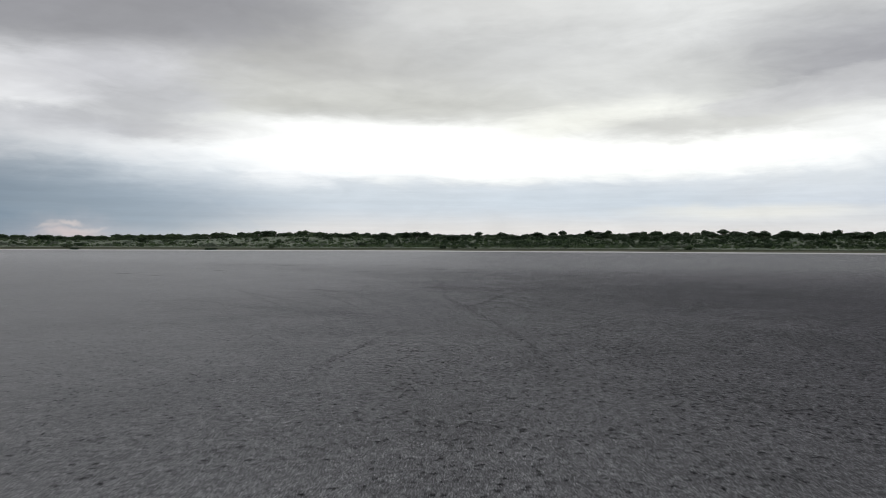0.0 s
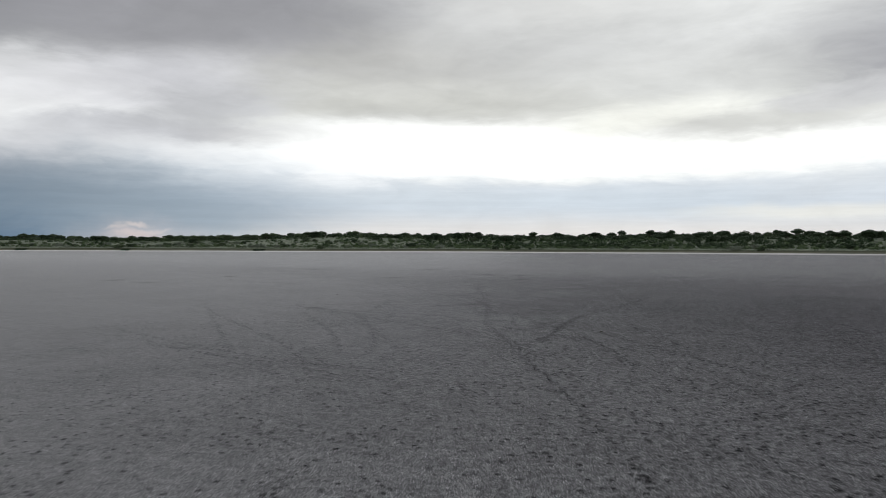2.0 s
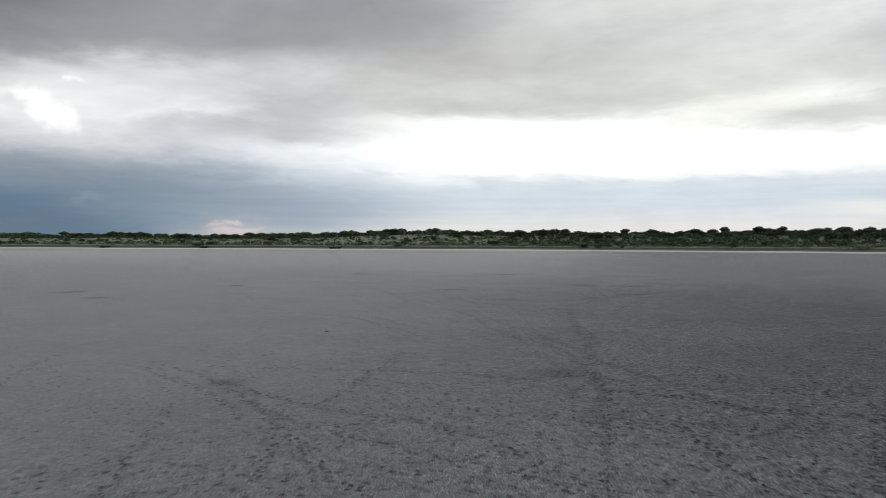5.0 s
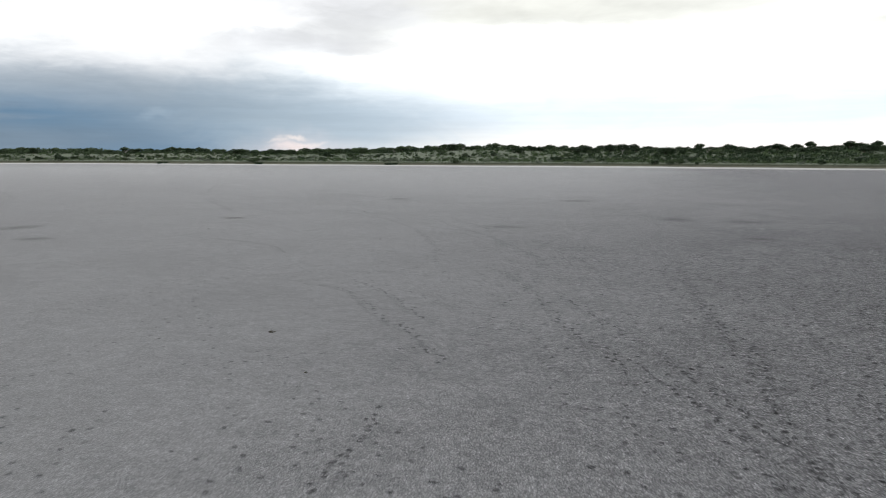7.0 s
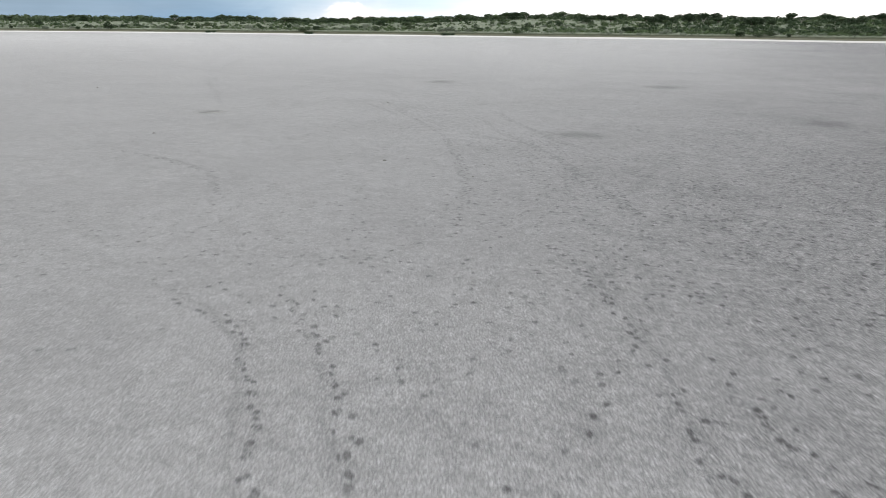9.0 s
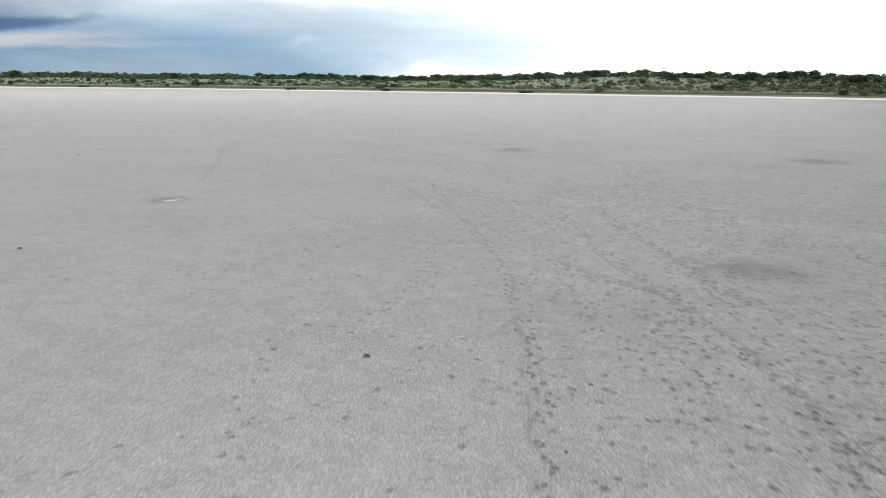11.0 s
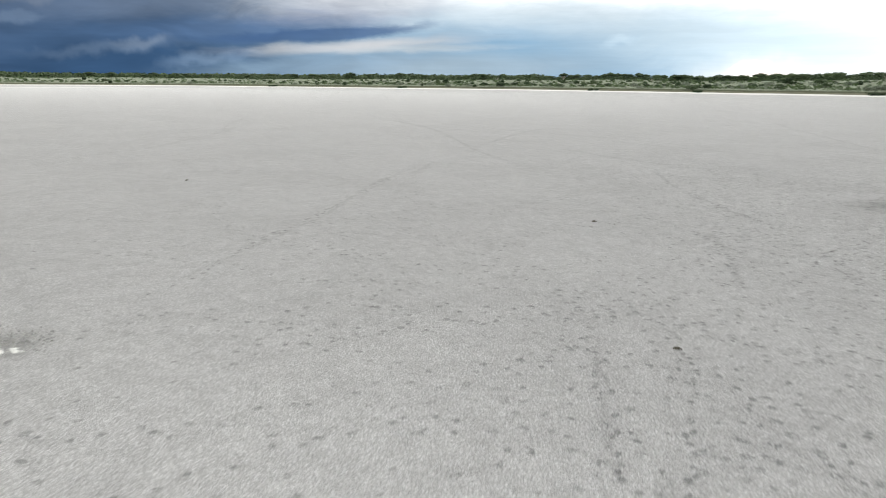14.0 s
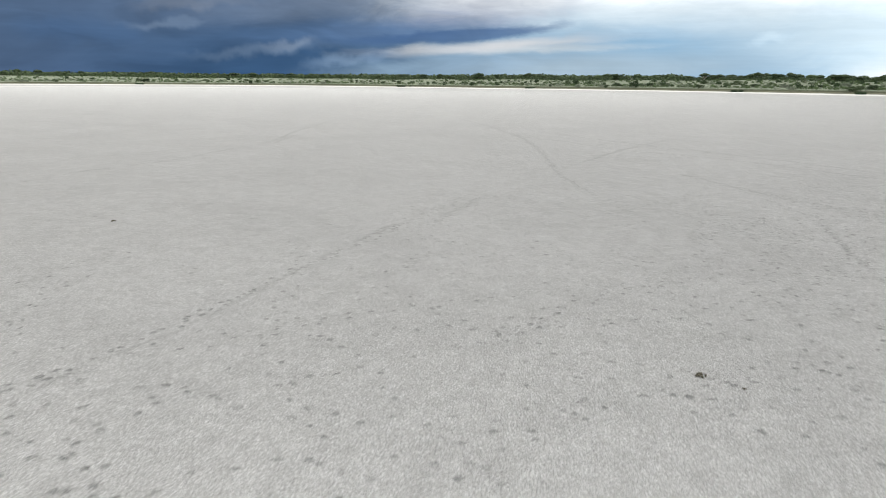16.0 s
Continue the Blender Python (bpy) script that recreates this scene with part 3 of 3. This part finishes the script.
def woodland(name, count, az0, az1, s0, s1, tall, leaf, label, seed, per=34):
    """What grows behind and between, too much to count, in one mesh."""
    rng = np.random.default_rng(seed)
    az = rng.uniform(az0, az1, count)
    s = s0 + (s1 - s0) * rng.random(count) ** 1.3
    r = rim(az) + s
    x, y = CX - np.sin(np.radians(az)) * r, CY + np.cos(np.radians(az)) * r
    z = land(x, y)
    h = tall * rng.uniform(0.5, 1.2, count)
    d = rng.normal(0, 1, (count, per, 3))
    d /= np.linalg.norm(d, axis=2, keepdims=True)
    d[:, :, 2] = np.abs(d[:, :, 2]) - 0.2
    # lumpy domes: each twig lies along the outside of its bush
    turn = np.arctan2(d[:, :, 1], d[:, :, 0])
    lumps = 1 + 0.22 * np.sin(3 * turn + rng.uniform(0, 6.28, (count, 1))) * np.cos(4 * d[:, :, 2] + rng.uniform(0, 6.28, (count, 1)))
    out = d + rng.normal(0, 0.33, (count, per, 3))
    p = d * (lumps * rng.uniform(0.82, 1.0, (count, per)))[:, :, None]
    across = h * rng.uniform(0.55, 1.0, count)
    p = np.stack([x, y, z + h * 0.28], 1)[:, None] + p * np.stack([across, across, h * 0.72], 1)[:, None]
    u = np.cross(out, rng.normal(0, 1, (count, per, 3)))
    u /= np.linalg.norm(u, axis=2, keepdims=True) + 1e-6
    w = np.cross(out, u)
    w /= np.linalg.norm(w, axis=2, keepdims=True) + 1e-6
    l = (h * 0.20)[:, None, None] * rng.uniform(0.7, 1.3, (count, per, 1))
    quad = np.stack([p - u * l, p + w * l * 0.75, p + u * l, p - w * l * 0.65], 2).reshape(-1, 3)
    faces = np.arange(len(quad)).reshape(-1, 4)
    ob = link_mesh(name, quad.tolist(), faces.tolist(), leaf)
    tagged(ob, label, "woodland", kind="stuff")


woodland("far_woodland", 2700, -54, 45, 120, 420, 3.5, LEAF_TREE, "dark green bushveld woodland behind the bank", 41)
woodland("west_woodland", 1700, 45, 100, 130, 420, 5.2, LEAF_BUSH, "green bushveld woodland behind the western bank", 49)
woodland("near_scrub", 1000, -54, 15, 30, 125, 2.1, LEAF_FRESH, "mid-green scrub thick over the near bank", 48, 30)
woodland("scrub", 2500, -20, 100, 30, 140, 1.7, LEAF_FRESH, "green scrub dotted over the grassy bank", 42, 34)
woodland("pale_scrub", 2600, -54, 100, 26, 150, 1.15, LEAF_GREY, "pale grey-green low scrub over the grassy bank", 43, 26)
woodland("crest_thicket", 2200, 22, 100, 112, 200, 2.4, LEAF_BUSH, "green thicket along the crest of the bank", 46, 26)
woodland("sedge", 4200, -54, 100, 19, 46, 0.5, LEAF_BUSH, "olive sedge and tall grass along the shore", 47, 12)
woodland("thicket", 1150, -54, 8, 42, 150, 2.9, LEAF_TREE, "dense dark thicket covering the near bank", 44, 44)
woodland("slope_bushes", 260, -30, 62, 44, 128, 2.2, LEAF_TREE, "dark green bushes dotted over the grassy slope", 50, 80)
woodland("slope_shrubs", 280, -30, 62, 40, 128, 1.9, LEAF_BUSH, "mid-green shrubs dotted over the grassy slope", 51, 70)
woodland("bush_behind", 500, 100, 324, 40, 260, 5.0, LEAF_TREE, "bush round the rest of the pan", 45, 24)


# ---- the pan's surface: tracks, damp patches, dung ----
def hoofprints(name, places, label, seed, least=0.45, grown=1.0):
    """Each print: a rim of pushed-up crust round a dark trodden hollow, lying on the crust."""
    rng = np.random.default_rng(seed)
    verts, faces, dug_shade = [], [], []
    sides = 5
    for x, y, turn in places:
        eastward = min(1.0, max(0.0, (x - 0.25 * y + 45) / 45))
        big = grown * (0.9 + 0.12 * eastward)
        l, w, h = big * rng.uniform(0.045, 0.088), big * rng.uniform(0.036, 0.062), rng.uniform(0.008, 0.022)
        # bared mud and the shade inside the hollow, both put into the colour
        deep = rng.uniform(least, 1.0) * (0.43 + 0.47 * eastward)
        c, s, n = math.cos(turn), math.sin(turn), len(verts)
        for k, (f, z, d) in enumerate(((1.7, 0.002, 0.0), (1.25, h, 0.35), (0.95, 0.003, 1.0))):
            for i in range(sides):
                t = 2 * math.pi * i / sides
                g = f * rng.uniform(0.85, 1.15)
                a, b = math.cos(t) * l * g, math.sin(t) * w * g
                verts.append((x + a * c - b * s, y + a * s + b * c, z * rng.uniform(0.6, 1.3)))
                dug_shade.append(d * deep)
        for k in range(2):
            p, q = n + k * sides, n + (k + 1) * sides
            faces += [(p + i, p + (i + 1) % sides, q + (i + 1) % sides, q + i) for i in range(sides)]
        faces.append(tuple(n + 2 * sides + i for i in range(sides)))
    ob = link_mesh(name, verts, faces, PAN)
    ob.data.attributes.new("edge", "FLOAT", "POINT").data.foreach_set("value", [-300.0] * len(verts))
    ob.data.attributes.new("dug_shade", "FLOAT", "POINT").data.foreach_set("value", dug_shade)
    return tagged(ob, label, "animal tracks", kind="stuff")


def worn_strip(rng, pts, at, trail_ob):
    """The worn line under a trail: a skin of trodden crust, darkest along its middle."""
    verts, faces, dug_shade = [], [], []
    steps = np.arange(0, at[-1], 0.6)
    for i, d in enumerate(steps):
        x, y = np.interp(d, at, pts[:, 0]), np.interp(d, at, pts[:, 1])
        x2, y2 = np.interp(d + 1.0, at, pts[:, 0]), np.interp(d + 1.0, at, pts[:, 1])
        ln = math.hypot(x2 - x, y2 - y) + 1e-6
        nx, ny = -(y2 - y) / ln, (x2 - x) / ln
        off = 0.22 * math.sin(d * 0.31 + at[-1]) + rng.normal(0, 0.05)
        half = rng.uniform(0.07, 0.17)
        for f, h, g in ((-1, 0.001, 0.0), (0, 0.006, 1.0), (1, 0.001, 0.0)):
            verts.append((x + nx * (off + f * half), y + ny * (off + f * half), h))
            fade = min(1.0, 5.0 * min(d, at[-1] - d) / at[-1])
            dug_shade.append(g * fade * max(0.0, rng.uniform(-0.06, 0.44)) * min(1.0, max(0.52, (x - 0.25 * y + 45) / 45)) if 0 < i < len(steps) - 1 else 0.0)
        if i:
            n = 3 * i
            faces += [(n - 3, n, n + 1, n - 2), (n - 2, n + 1, n + 2, n - 1)]
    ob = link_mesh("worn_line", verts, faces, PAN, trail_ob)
    for name, values in (("edge", [-300.0] * len(verts)), ("dug_shade", dug_shade)):
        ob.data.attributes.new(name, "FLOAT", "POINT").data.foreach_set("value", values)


TRAIL = [100]


def trail(*points, gap=0.2, wander=0.10):
    """A line of prints along a bent way."""
    TRAIL[0] += 1
    rng = np.random.default_rng(TRAIL[0])
    places, pts = [], np.array(points, float)
    for _ in range(2):  # round the bends
        pts = np.concatenate([pts[:1], np.stack([pts[:-1] * 0.75 + pts[1:] * 0.25, pts[:-1] * 0.25 + pts[1:] * 0.75], 1).reshape(-1, 2), pts[-1:]])
    lens = np.hypot(*np.diff(pts, axis=0).T)
    at = np.concatenate([[0], np.cumsum(lens)])
    for d in np.arange(0, at[-1], gap):
        d += rng.uniform(-0.12, 0.12)
        if rng.random() > 0.35 + 4.0 * min(d, at[-1] - d) / at[-1]:
            continue
        x, y = np.interp(d, at, pts[:, 0]), np.interp(d, at, pts[:, 1])
        x2, y2 = np.interp(d + 0.5, at, pts[:, 0]), np.interp(d + 0.5, at, pts[:, 1])
        places.append((x + rng.normal(0, wander), y + rng.normal(0, wander), math.atan2(y2 - y, x2 - x + 1e-6) + rng.uniform(-0.4, 0.4)))
    ob = hoofprints("hoofprint_trail", places, "trail of dark hoofprints trodden into the pale crust", TRAIL[0], 0.8, 1.15)
    worn_strip(rng, pts, at, ob)


trail((-32.2, 40.4), (-26.3, 29.2), (-21.6, 22.8), (-17.0, 16.5), (-14.5, 11.0))
trail((-18.2, 33.3), (-15.4, 26.2), (-13.8, 20.5), (-13.1, 17.2), (-12.5, 12.0))
trail((-21.9, 34.8), (-17.0, 30.3), (-12.0, 28.0), (-8.6, 26.6), (-6.7, 23.0), (-3.2, 19.4), (-1.5, 15.5), gap=0.18)
trail((-23.3, 37.0), (-13.8, 38.1), (-8.9, 36.4), (-4.9, 34.8), (1.7, 33.3), (12.0, 32.0))
trail((-12.0, 70.0), (-9.2, 43.9), (-8.5, 32.6), (-8.6, 26.6), (-8.0, 22.2), (-6.0, 15.0), (-4.5, 8.0), gap=0.18)
trail((4.6, 47.6), (-1.0, 34.1), (-3.7, 27.6), (-4.5, 22.8), (-5.9, 17.9), (-8.0, 11.5))
trail((-5.0, 29.5), (-3.0, 23.7), (-1.2, 19.3), (2.0, 10.0), gap=0.18)
trail((-15.9, 56.9), (-13.1, 51.5), (-11.2, 47.7), (-8.9, 41.8), (-6.7, 38.3), (-3.0, 31.0), gap=0.18)
trail((-24.7, 57.0), (-21.7, 54.4), (-19.0, 50.6))
trail((-17.4, 43.6), (-16.8, 40.1), (-16.8, 36.3), (-16.5, 31.0))
trail((-26.7, 37.3), (-24.0, 35.0), (-21.2, 33.4), (-18.0, 30.0))
trail((-39.6, 91.7), (-33.4, 83.4), (-30.6, 79.9), (-27.0, 73.4), (-25.0, 69.5), (-22.5, 62.0))
trail((-31.2, 87.6), (-27.9, 81.6), (-24.2, 76.8), (-21.5, 72.1), (-17.0, 64.0), gap=0.18)
trail((-139.6, 140.5), (-103.5, 129.5), (-86.3, 122.1), (-73.3, 114.0), (-59.1, 108.5), gap=0.18)
trail((-75.2, 116.1), (-83.7, 128.1), (-90.9, 140.2))
trail((-62.5, 101.1), (-68.0, 106.7))
trail((-96.8, 103.8), (-107.7, 109.0))
trail((-106.6, 133.6), (-88.0, 131.2), (-77.2, 132.3), (-60.0, 131.0), gap=0.18)
trail((-70.4, 120.4), (-61.8, 118.2), (-50.0, 118.0))
trail((-58.9, 116.5), (-53.7, 110.6), (-44.0, 104.0), gap=0.18)
trail((-27.1, 30.4), (-24.8, 26.0), (-21.6, 19.8), (-19.6, 15.6), (-17.5, 11.5))
trail((-30.0, 22.5), (-25.9, 19.1), (-22.1, 16.2), (-19.0, 13.9), (-16.7, 12.5), (-14.7, 11.5))
trail((-21.3, 34.6), (-17.1, 31.9), (-14.7, 31.3), (-12.4, 30.4), (-10.5, 29.0), (-9.0, 27.0), (-7.7, 25.5))
trail((-26.4, 37.8), (-20.7, 34.2), (-17.0, 29.9), (-14.6, 27.0), (-12.8, 25.2), (-11.0, 23.2), (-9.2, 21.1), (-7.6, 19.0), (-6.8, 16.7), (-6.2, 15.3))
trail((-13.6, 49.8), (-10.3, 44.2), (-9.2, 39.5), (-8.6, 35.7), (-7.9, 31.6))
trail((-13.3, 36.0), (-10.8, 37.8), (-8.8, 38.7), (-6.8, 36.0), (-5.2, 34.7), (-3.9, 33.9), (-1.5, 34.3), (-0.3, 35.4), (2.7, 42.6), (4.9, 49.0))
trail((-1.5, 34.3), (-3.0, 29.9), (-3.8, 26.9), (-4.4, 23.9), (-4.8, 21.9), (-5.6, 17.5))
trail((-0.2, 28.9), (-0.2, 26.3), (-0.2, 24.1), (0.1, 21.9), (1.0, 17.0))
trail((2.0, 29.3), (2.2, 27.3), (2.4, 25.6), (3.2, 24.0), (5.0, 20.5))
trail((-20.8, 31.2), (-18.0, 25.0), (-15.8, 19.9), (-14.0, 14.5))
trail((-7.9, 33.6), (-6.9, 32.7), (-5.6, 27.2), (-4.4, 25.0), (-3.5, 22.1), (-3.2, 18.5))
trail((-3.9, 21.2), (-3.4, 19.8), (-2.8, 18.2), (-2.5, 16.0), (-2.3, 12.0))
trail((-12.3, -11.0), (-12.0, -8.6), (-11.8, -7.6), (-11.7, -6.5), (-11.4, -4.9), (-11.2, -4.2), (-10.6, 0.5))
trail((-26.5, 18.7), (-21.2, 14.4), (-17.6, 12.1), (-15.3, 11.3), (-11.0, 10.5))
trail((-7.5, 20.3), (-5.6, 9.7), (-4.5, 3.2), (-4.0, -2.1), (-3.7, -5.6), (-3.6, -12.0))
trail((-27.4, 56.0), (-24.2, 55.0), (-22.4, 53.2), (-20.1, 50.2), (-18.5, 48.5), (-17.8, 47.4), (-17.0, 46.0))
trail((-9.5, 51.5), (-9.3, 49.1), (-9.3, 46.8), (-9.4, 44.3))
trail((-20.2, 62.7), (-17.6, 58.6), (-15.6, 53.9), (-14.7, 51.2), (-13.6, 49.4), (-11.9, 45.5))
trail((-30.7, 90.6), (-29.4, 87.5), (-27.7, 84.9), (-26.0, 82.3), (-22.4, 77.0))
trail((-29.6, 80.3), (-27.0, 78.7), (-25.2, 78.0), (-24.2, 76.3))
trail((-41.5, 68.5), (-37.3, 67.4), (-35.5, 66.7), (-33.7, 65.9), (-30.5, 62.0))
trail((-67.0, 104.6), (-60.4, 97.3), (-56.5, 93.4), (-53.4, 89.7), (-49.9, 86.0), (-48.6, 84.3))
trail((-41.5, 91.2), (-38.8, 88.8), (-37.4, 87.3), (-35.4, 85.4))
trail((-38.6, 91.3), (-36.4, 90.1), (-34.4, 89.3), (-32.8, 89.3), (-29.0, 88.4))
trail((-83.3, 174.5), (-73.2, 160.4), (-65.5, 151.9), (-55.0, 139.0))
trail((-45.8, 101.7), (-43.9, 99.9), (-42.8, 98.7), (-41.0, 96.2))
trail((-79.3, 87.2), (-83.8, 90.2), (-85.5, 92.8), (-89.0, 96.6), (-93.9, 99.9), (-97.6, 103.6), (-113.3, 110.5), (-133.4, 121.4))
trail((-110.7, 131.8), (-95.3, 126.4), (-91.4, 127.9), (-85.1, 126.5), (-78.3, 128.2), (-74.6, 129.5), (-63.9, 128.7), (-48.0, 131.0))


def loose_prints():
    """Prints strewn all about, thicker over the darker ground to the east."""
    rng = np.random.default_rng(9)
    places = []
    while len(places) < 40000:
        # one beast's steps somewhere in a broad strip along the herd's way over the pan, thickest at its two ends
        along, side = rng.uniform(-28, 125), rng.normal(7, 20)
        end = rng.random()
        if end < 0.35:
            along = rng.uniform(-28, 42)
        elif end > 0.75:
            along, side = rng.uniform(58, 122), rng.normal(13, 9)
        x, y = -1.0 - 0.27 * along - 0.5 * max(0.0, along - 60) + side, along
        eastward = min(1.0, max(0.0, (x - 0.30 * y + 40) / 45))
        if end <= 0.75 and rng.random() > 0.36 + 0.64 * eastward:
            continue
        way = rng.uniform(0, 6.28)
        for i in range(int(rng.integers(8, 46))):
            way += rng.normal(0, 0.10)
            x, y = x + math.cos(way) * 0.5, y + math.sin(way) * 0.5
            off = 0.11 if i % 2 else -0.11
            if rng.random() < 0.85:
                places.append((x - math.sin(way) * off + rng.normal(0, 0.05), y + math.cos(way) * off + rng.normal(0, 0.05), way + rng.uniform(-0.3, 0.3)))
    hoofprints("scattered_hoofprints", places, "scattered dark hoofprints pressed into the crust", 10, 0.35)


loose_prints()


def salt_lick(x, y):
    """A trodden hollow: dug-up dark mud in clods, thickest in a ring, with white salt showing to one side of the middle."""
    rng = np.random.default_rng(77)
    v, f = [], []
    for i in range(420):
        t, d = rng.uniform(0, 6.28), abs(rng.normal(0.42, 0.26))
        if math.hypot(math.cos(t) * d - 0.16, math.sin(t) * d + 0.26) < 0.2:
            continue
        clod(rng, v, f, math.cos(t) * d, math.sin(t) * d, 0.014, rng.uniform(0.012, 0.034))
    base = new("salt_lick")
    base.matrix_basis = pose(x, y, 0, 0, 0, 50)
    tagged(link_mesh("mud_clods", v, f, PATCH, base), "dark dug-up clods of mud", kind="stuff")
    tagged(base, "dark trodden salt lick with a white salty middle", "salt lick")
    for k in range(16):
        px, py = 0.16 + rng.normal(0, 0.17), -0.26 + rng.normal(0, 0.11)
        size, n = rng.uniform(0.03, 0.13), 11
        v = [(px, py, 0.022)]
        for i in range(n):
            t = 2 * math.pi * i / n
            g = size * (1 + rng.uniform(-0.45, 0.45))
            v.append((px + math.cos(t) * g, py + math.sin(t) * g * 0.8, 0.006))
        link_mesh("salt_crust", v, [(0, 1 + i, 1 + (i + 1) % n) for i in range(n)], SALT, base)


def clod(rng, v, f, x, y, z, r):
    n = len(v)
    for p in ((1, 0, 0), (0, 1, 0), (-1, 0, 0), (0, -1, 0), (0, 0, 0.9)):
        j = rng.uniform(0.7, 1.3)
        v.append((x + p[0] * r * j, y + p[1] * r * j, z + p[2] * r * j - (0.02 if p[2] == 0 else 0)))
    f += [(n, n + 1, n + 4), (n + 1, n + 2, n + 4), (n + 2, n + 3, n + 4), (n + 3, n, n + 4)]


salt_lick(-47.3, 81.7)

def dung(x, y, size, seed):
    """A small heap of dark droppings."""
    rng = np.random.default_rng(seed)
    v, f = [], []
    for i in range(26):
        t, d = rng.uniform(0, 6.28), size * 0.55 * rng.random() ** 0.7
        r = size * rng.uniform(0.10, 0.2)
        h = max(0.0, 0.2 * size * (1 - d / (size * 0.6)))
        n = len(v)
        for p in ((1, 0, 0), (0, 1, 0), (-1, 0, 0), (0, -1, 0), (0, 0, 1), (0, 0, -1)):
            v.append((math.cos(t) * d + p[0] * r, math.sin(t) * d + p[1] * r, h + r * 0.7 + p[2] * r * 0.8))
        for a, b in ((0, 1), (1, 2), (2, 3), (3, 0)):
            f += [(n + a, n + b, n + 4), (n + b, n + a, n + 5)]
    ob = link_mesh("dung_heap", v, f, DUNG, None, True)
    ob.matrix_basis = pose(x, y, 0, 0, 0, rng.uniform(0, 360))
    tagged(ob, "small dark heap of dry dung on the crust", "dung", "dung heaps on the pan")


for k, (x, y, size) in enumerate(((-22.86, 47.75, 0.17), (-19.95, 44.53, 0.09), (-29.28, 71.03, 0.14), (-2.29, 22.4, 0.2), (-39.75, 91.85, 0.13), (-49.1, 100.15, 0.16), (-68.0, 91.6, 0.16), (-43.5, 72.9, 0.14), (-25.2, 71.9, 0.08), (-48.4, 100.4, 0.07), (-24.8, 69.5, 0.06))):
    dung(x, y, size, 200 + k)
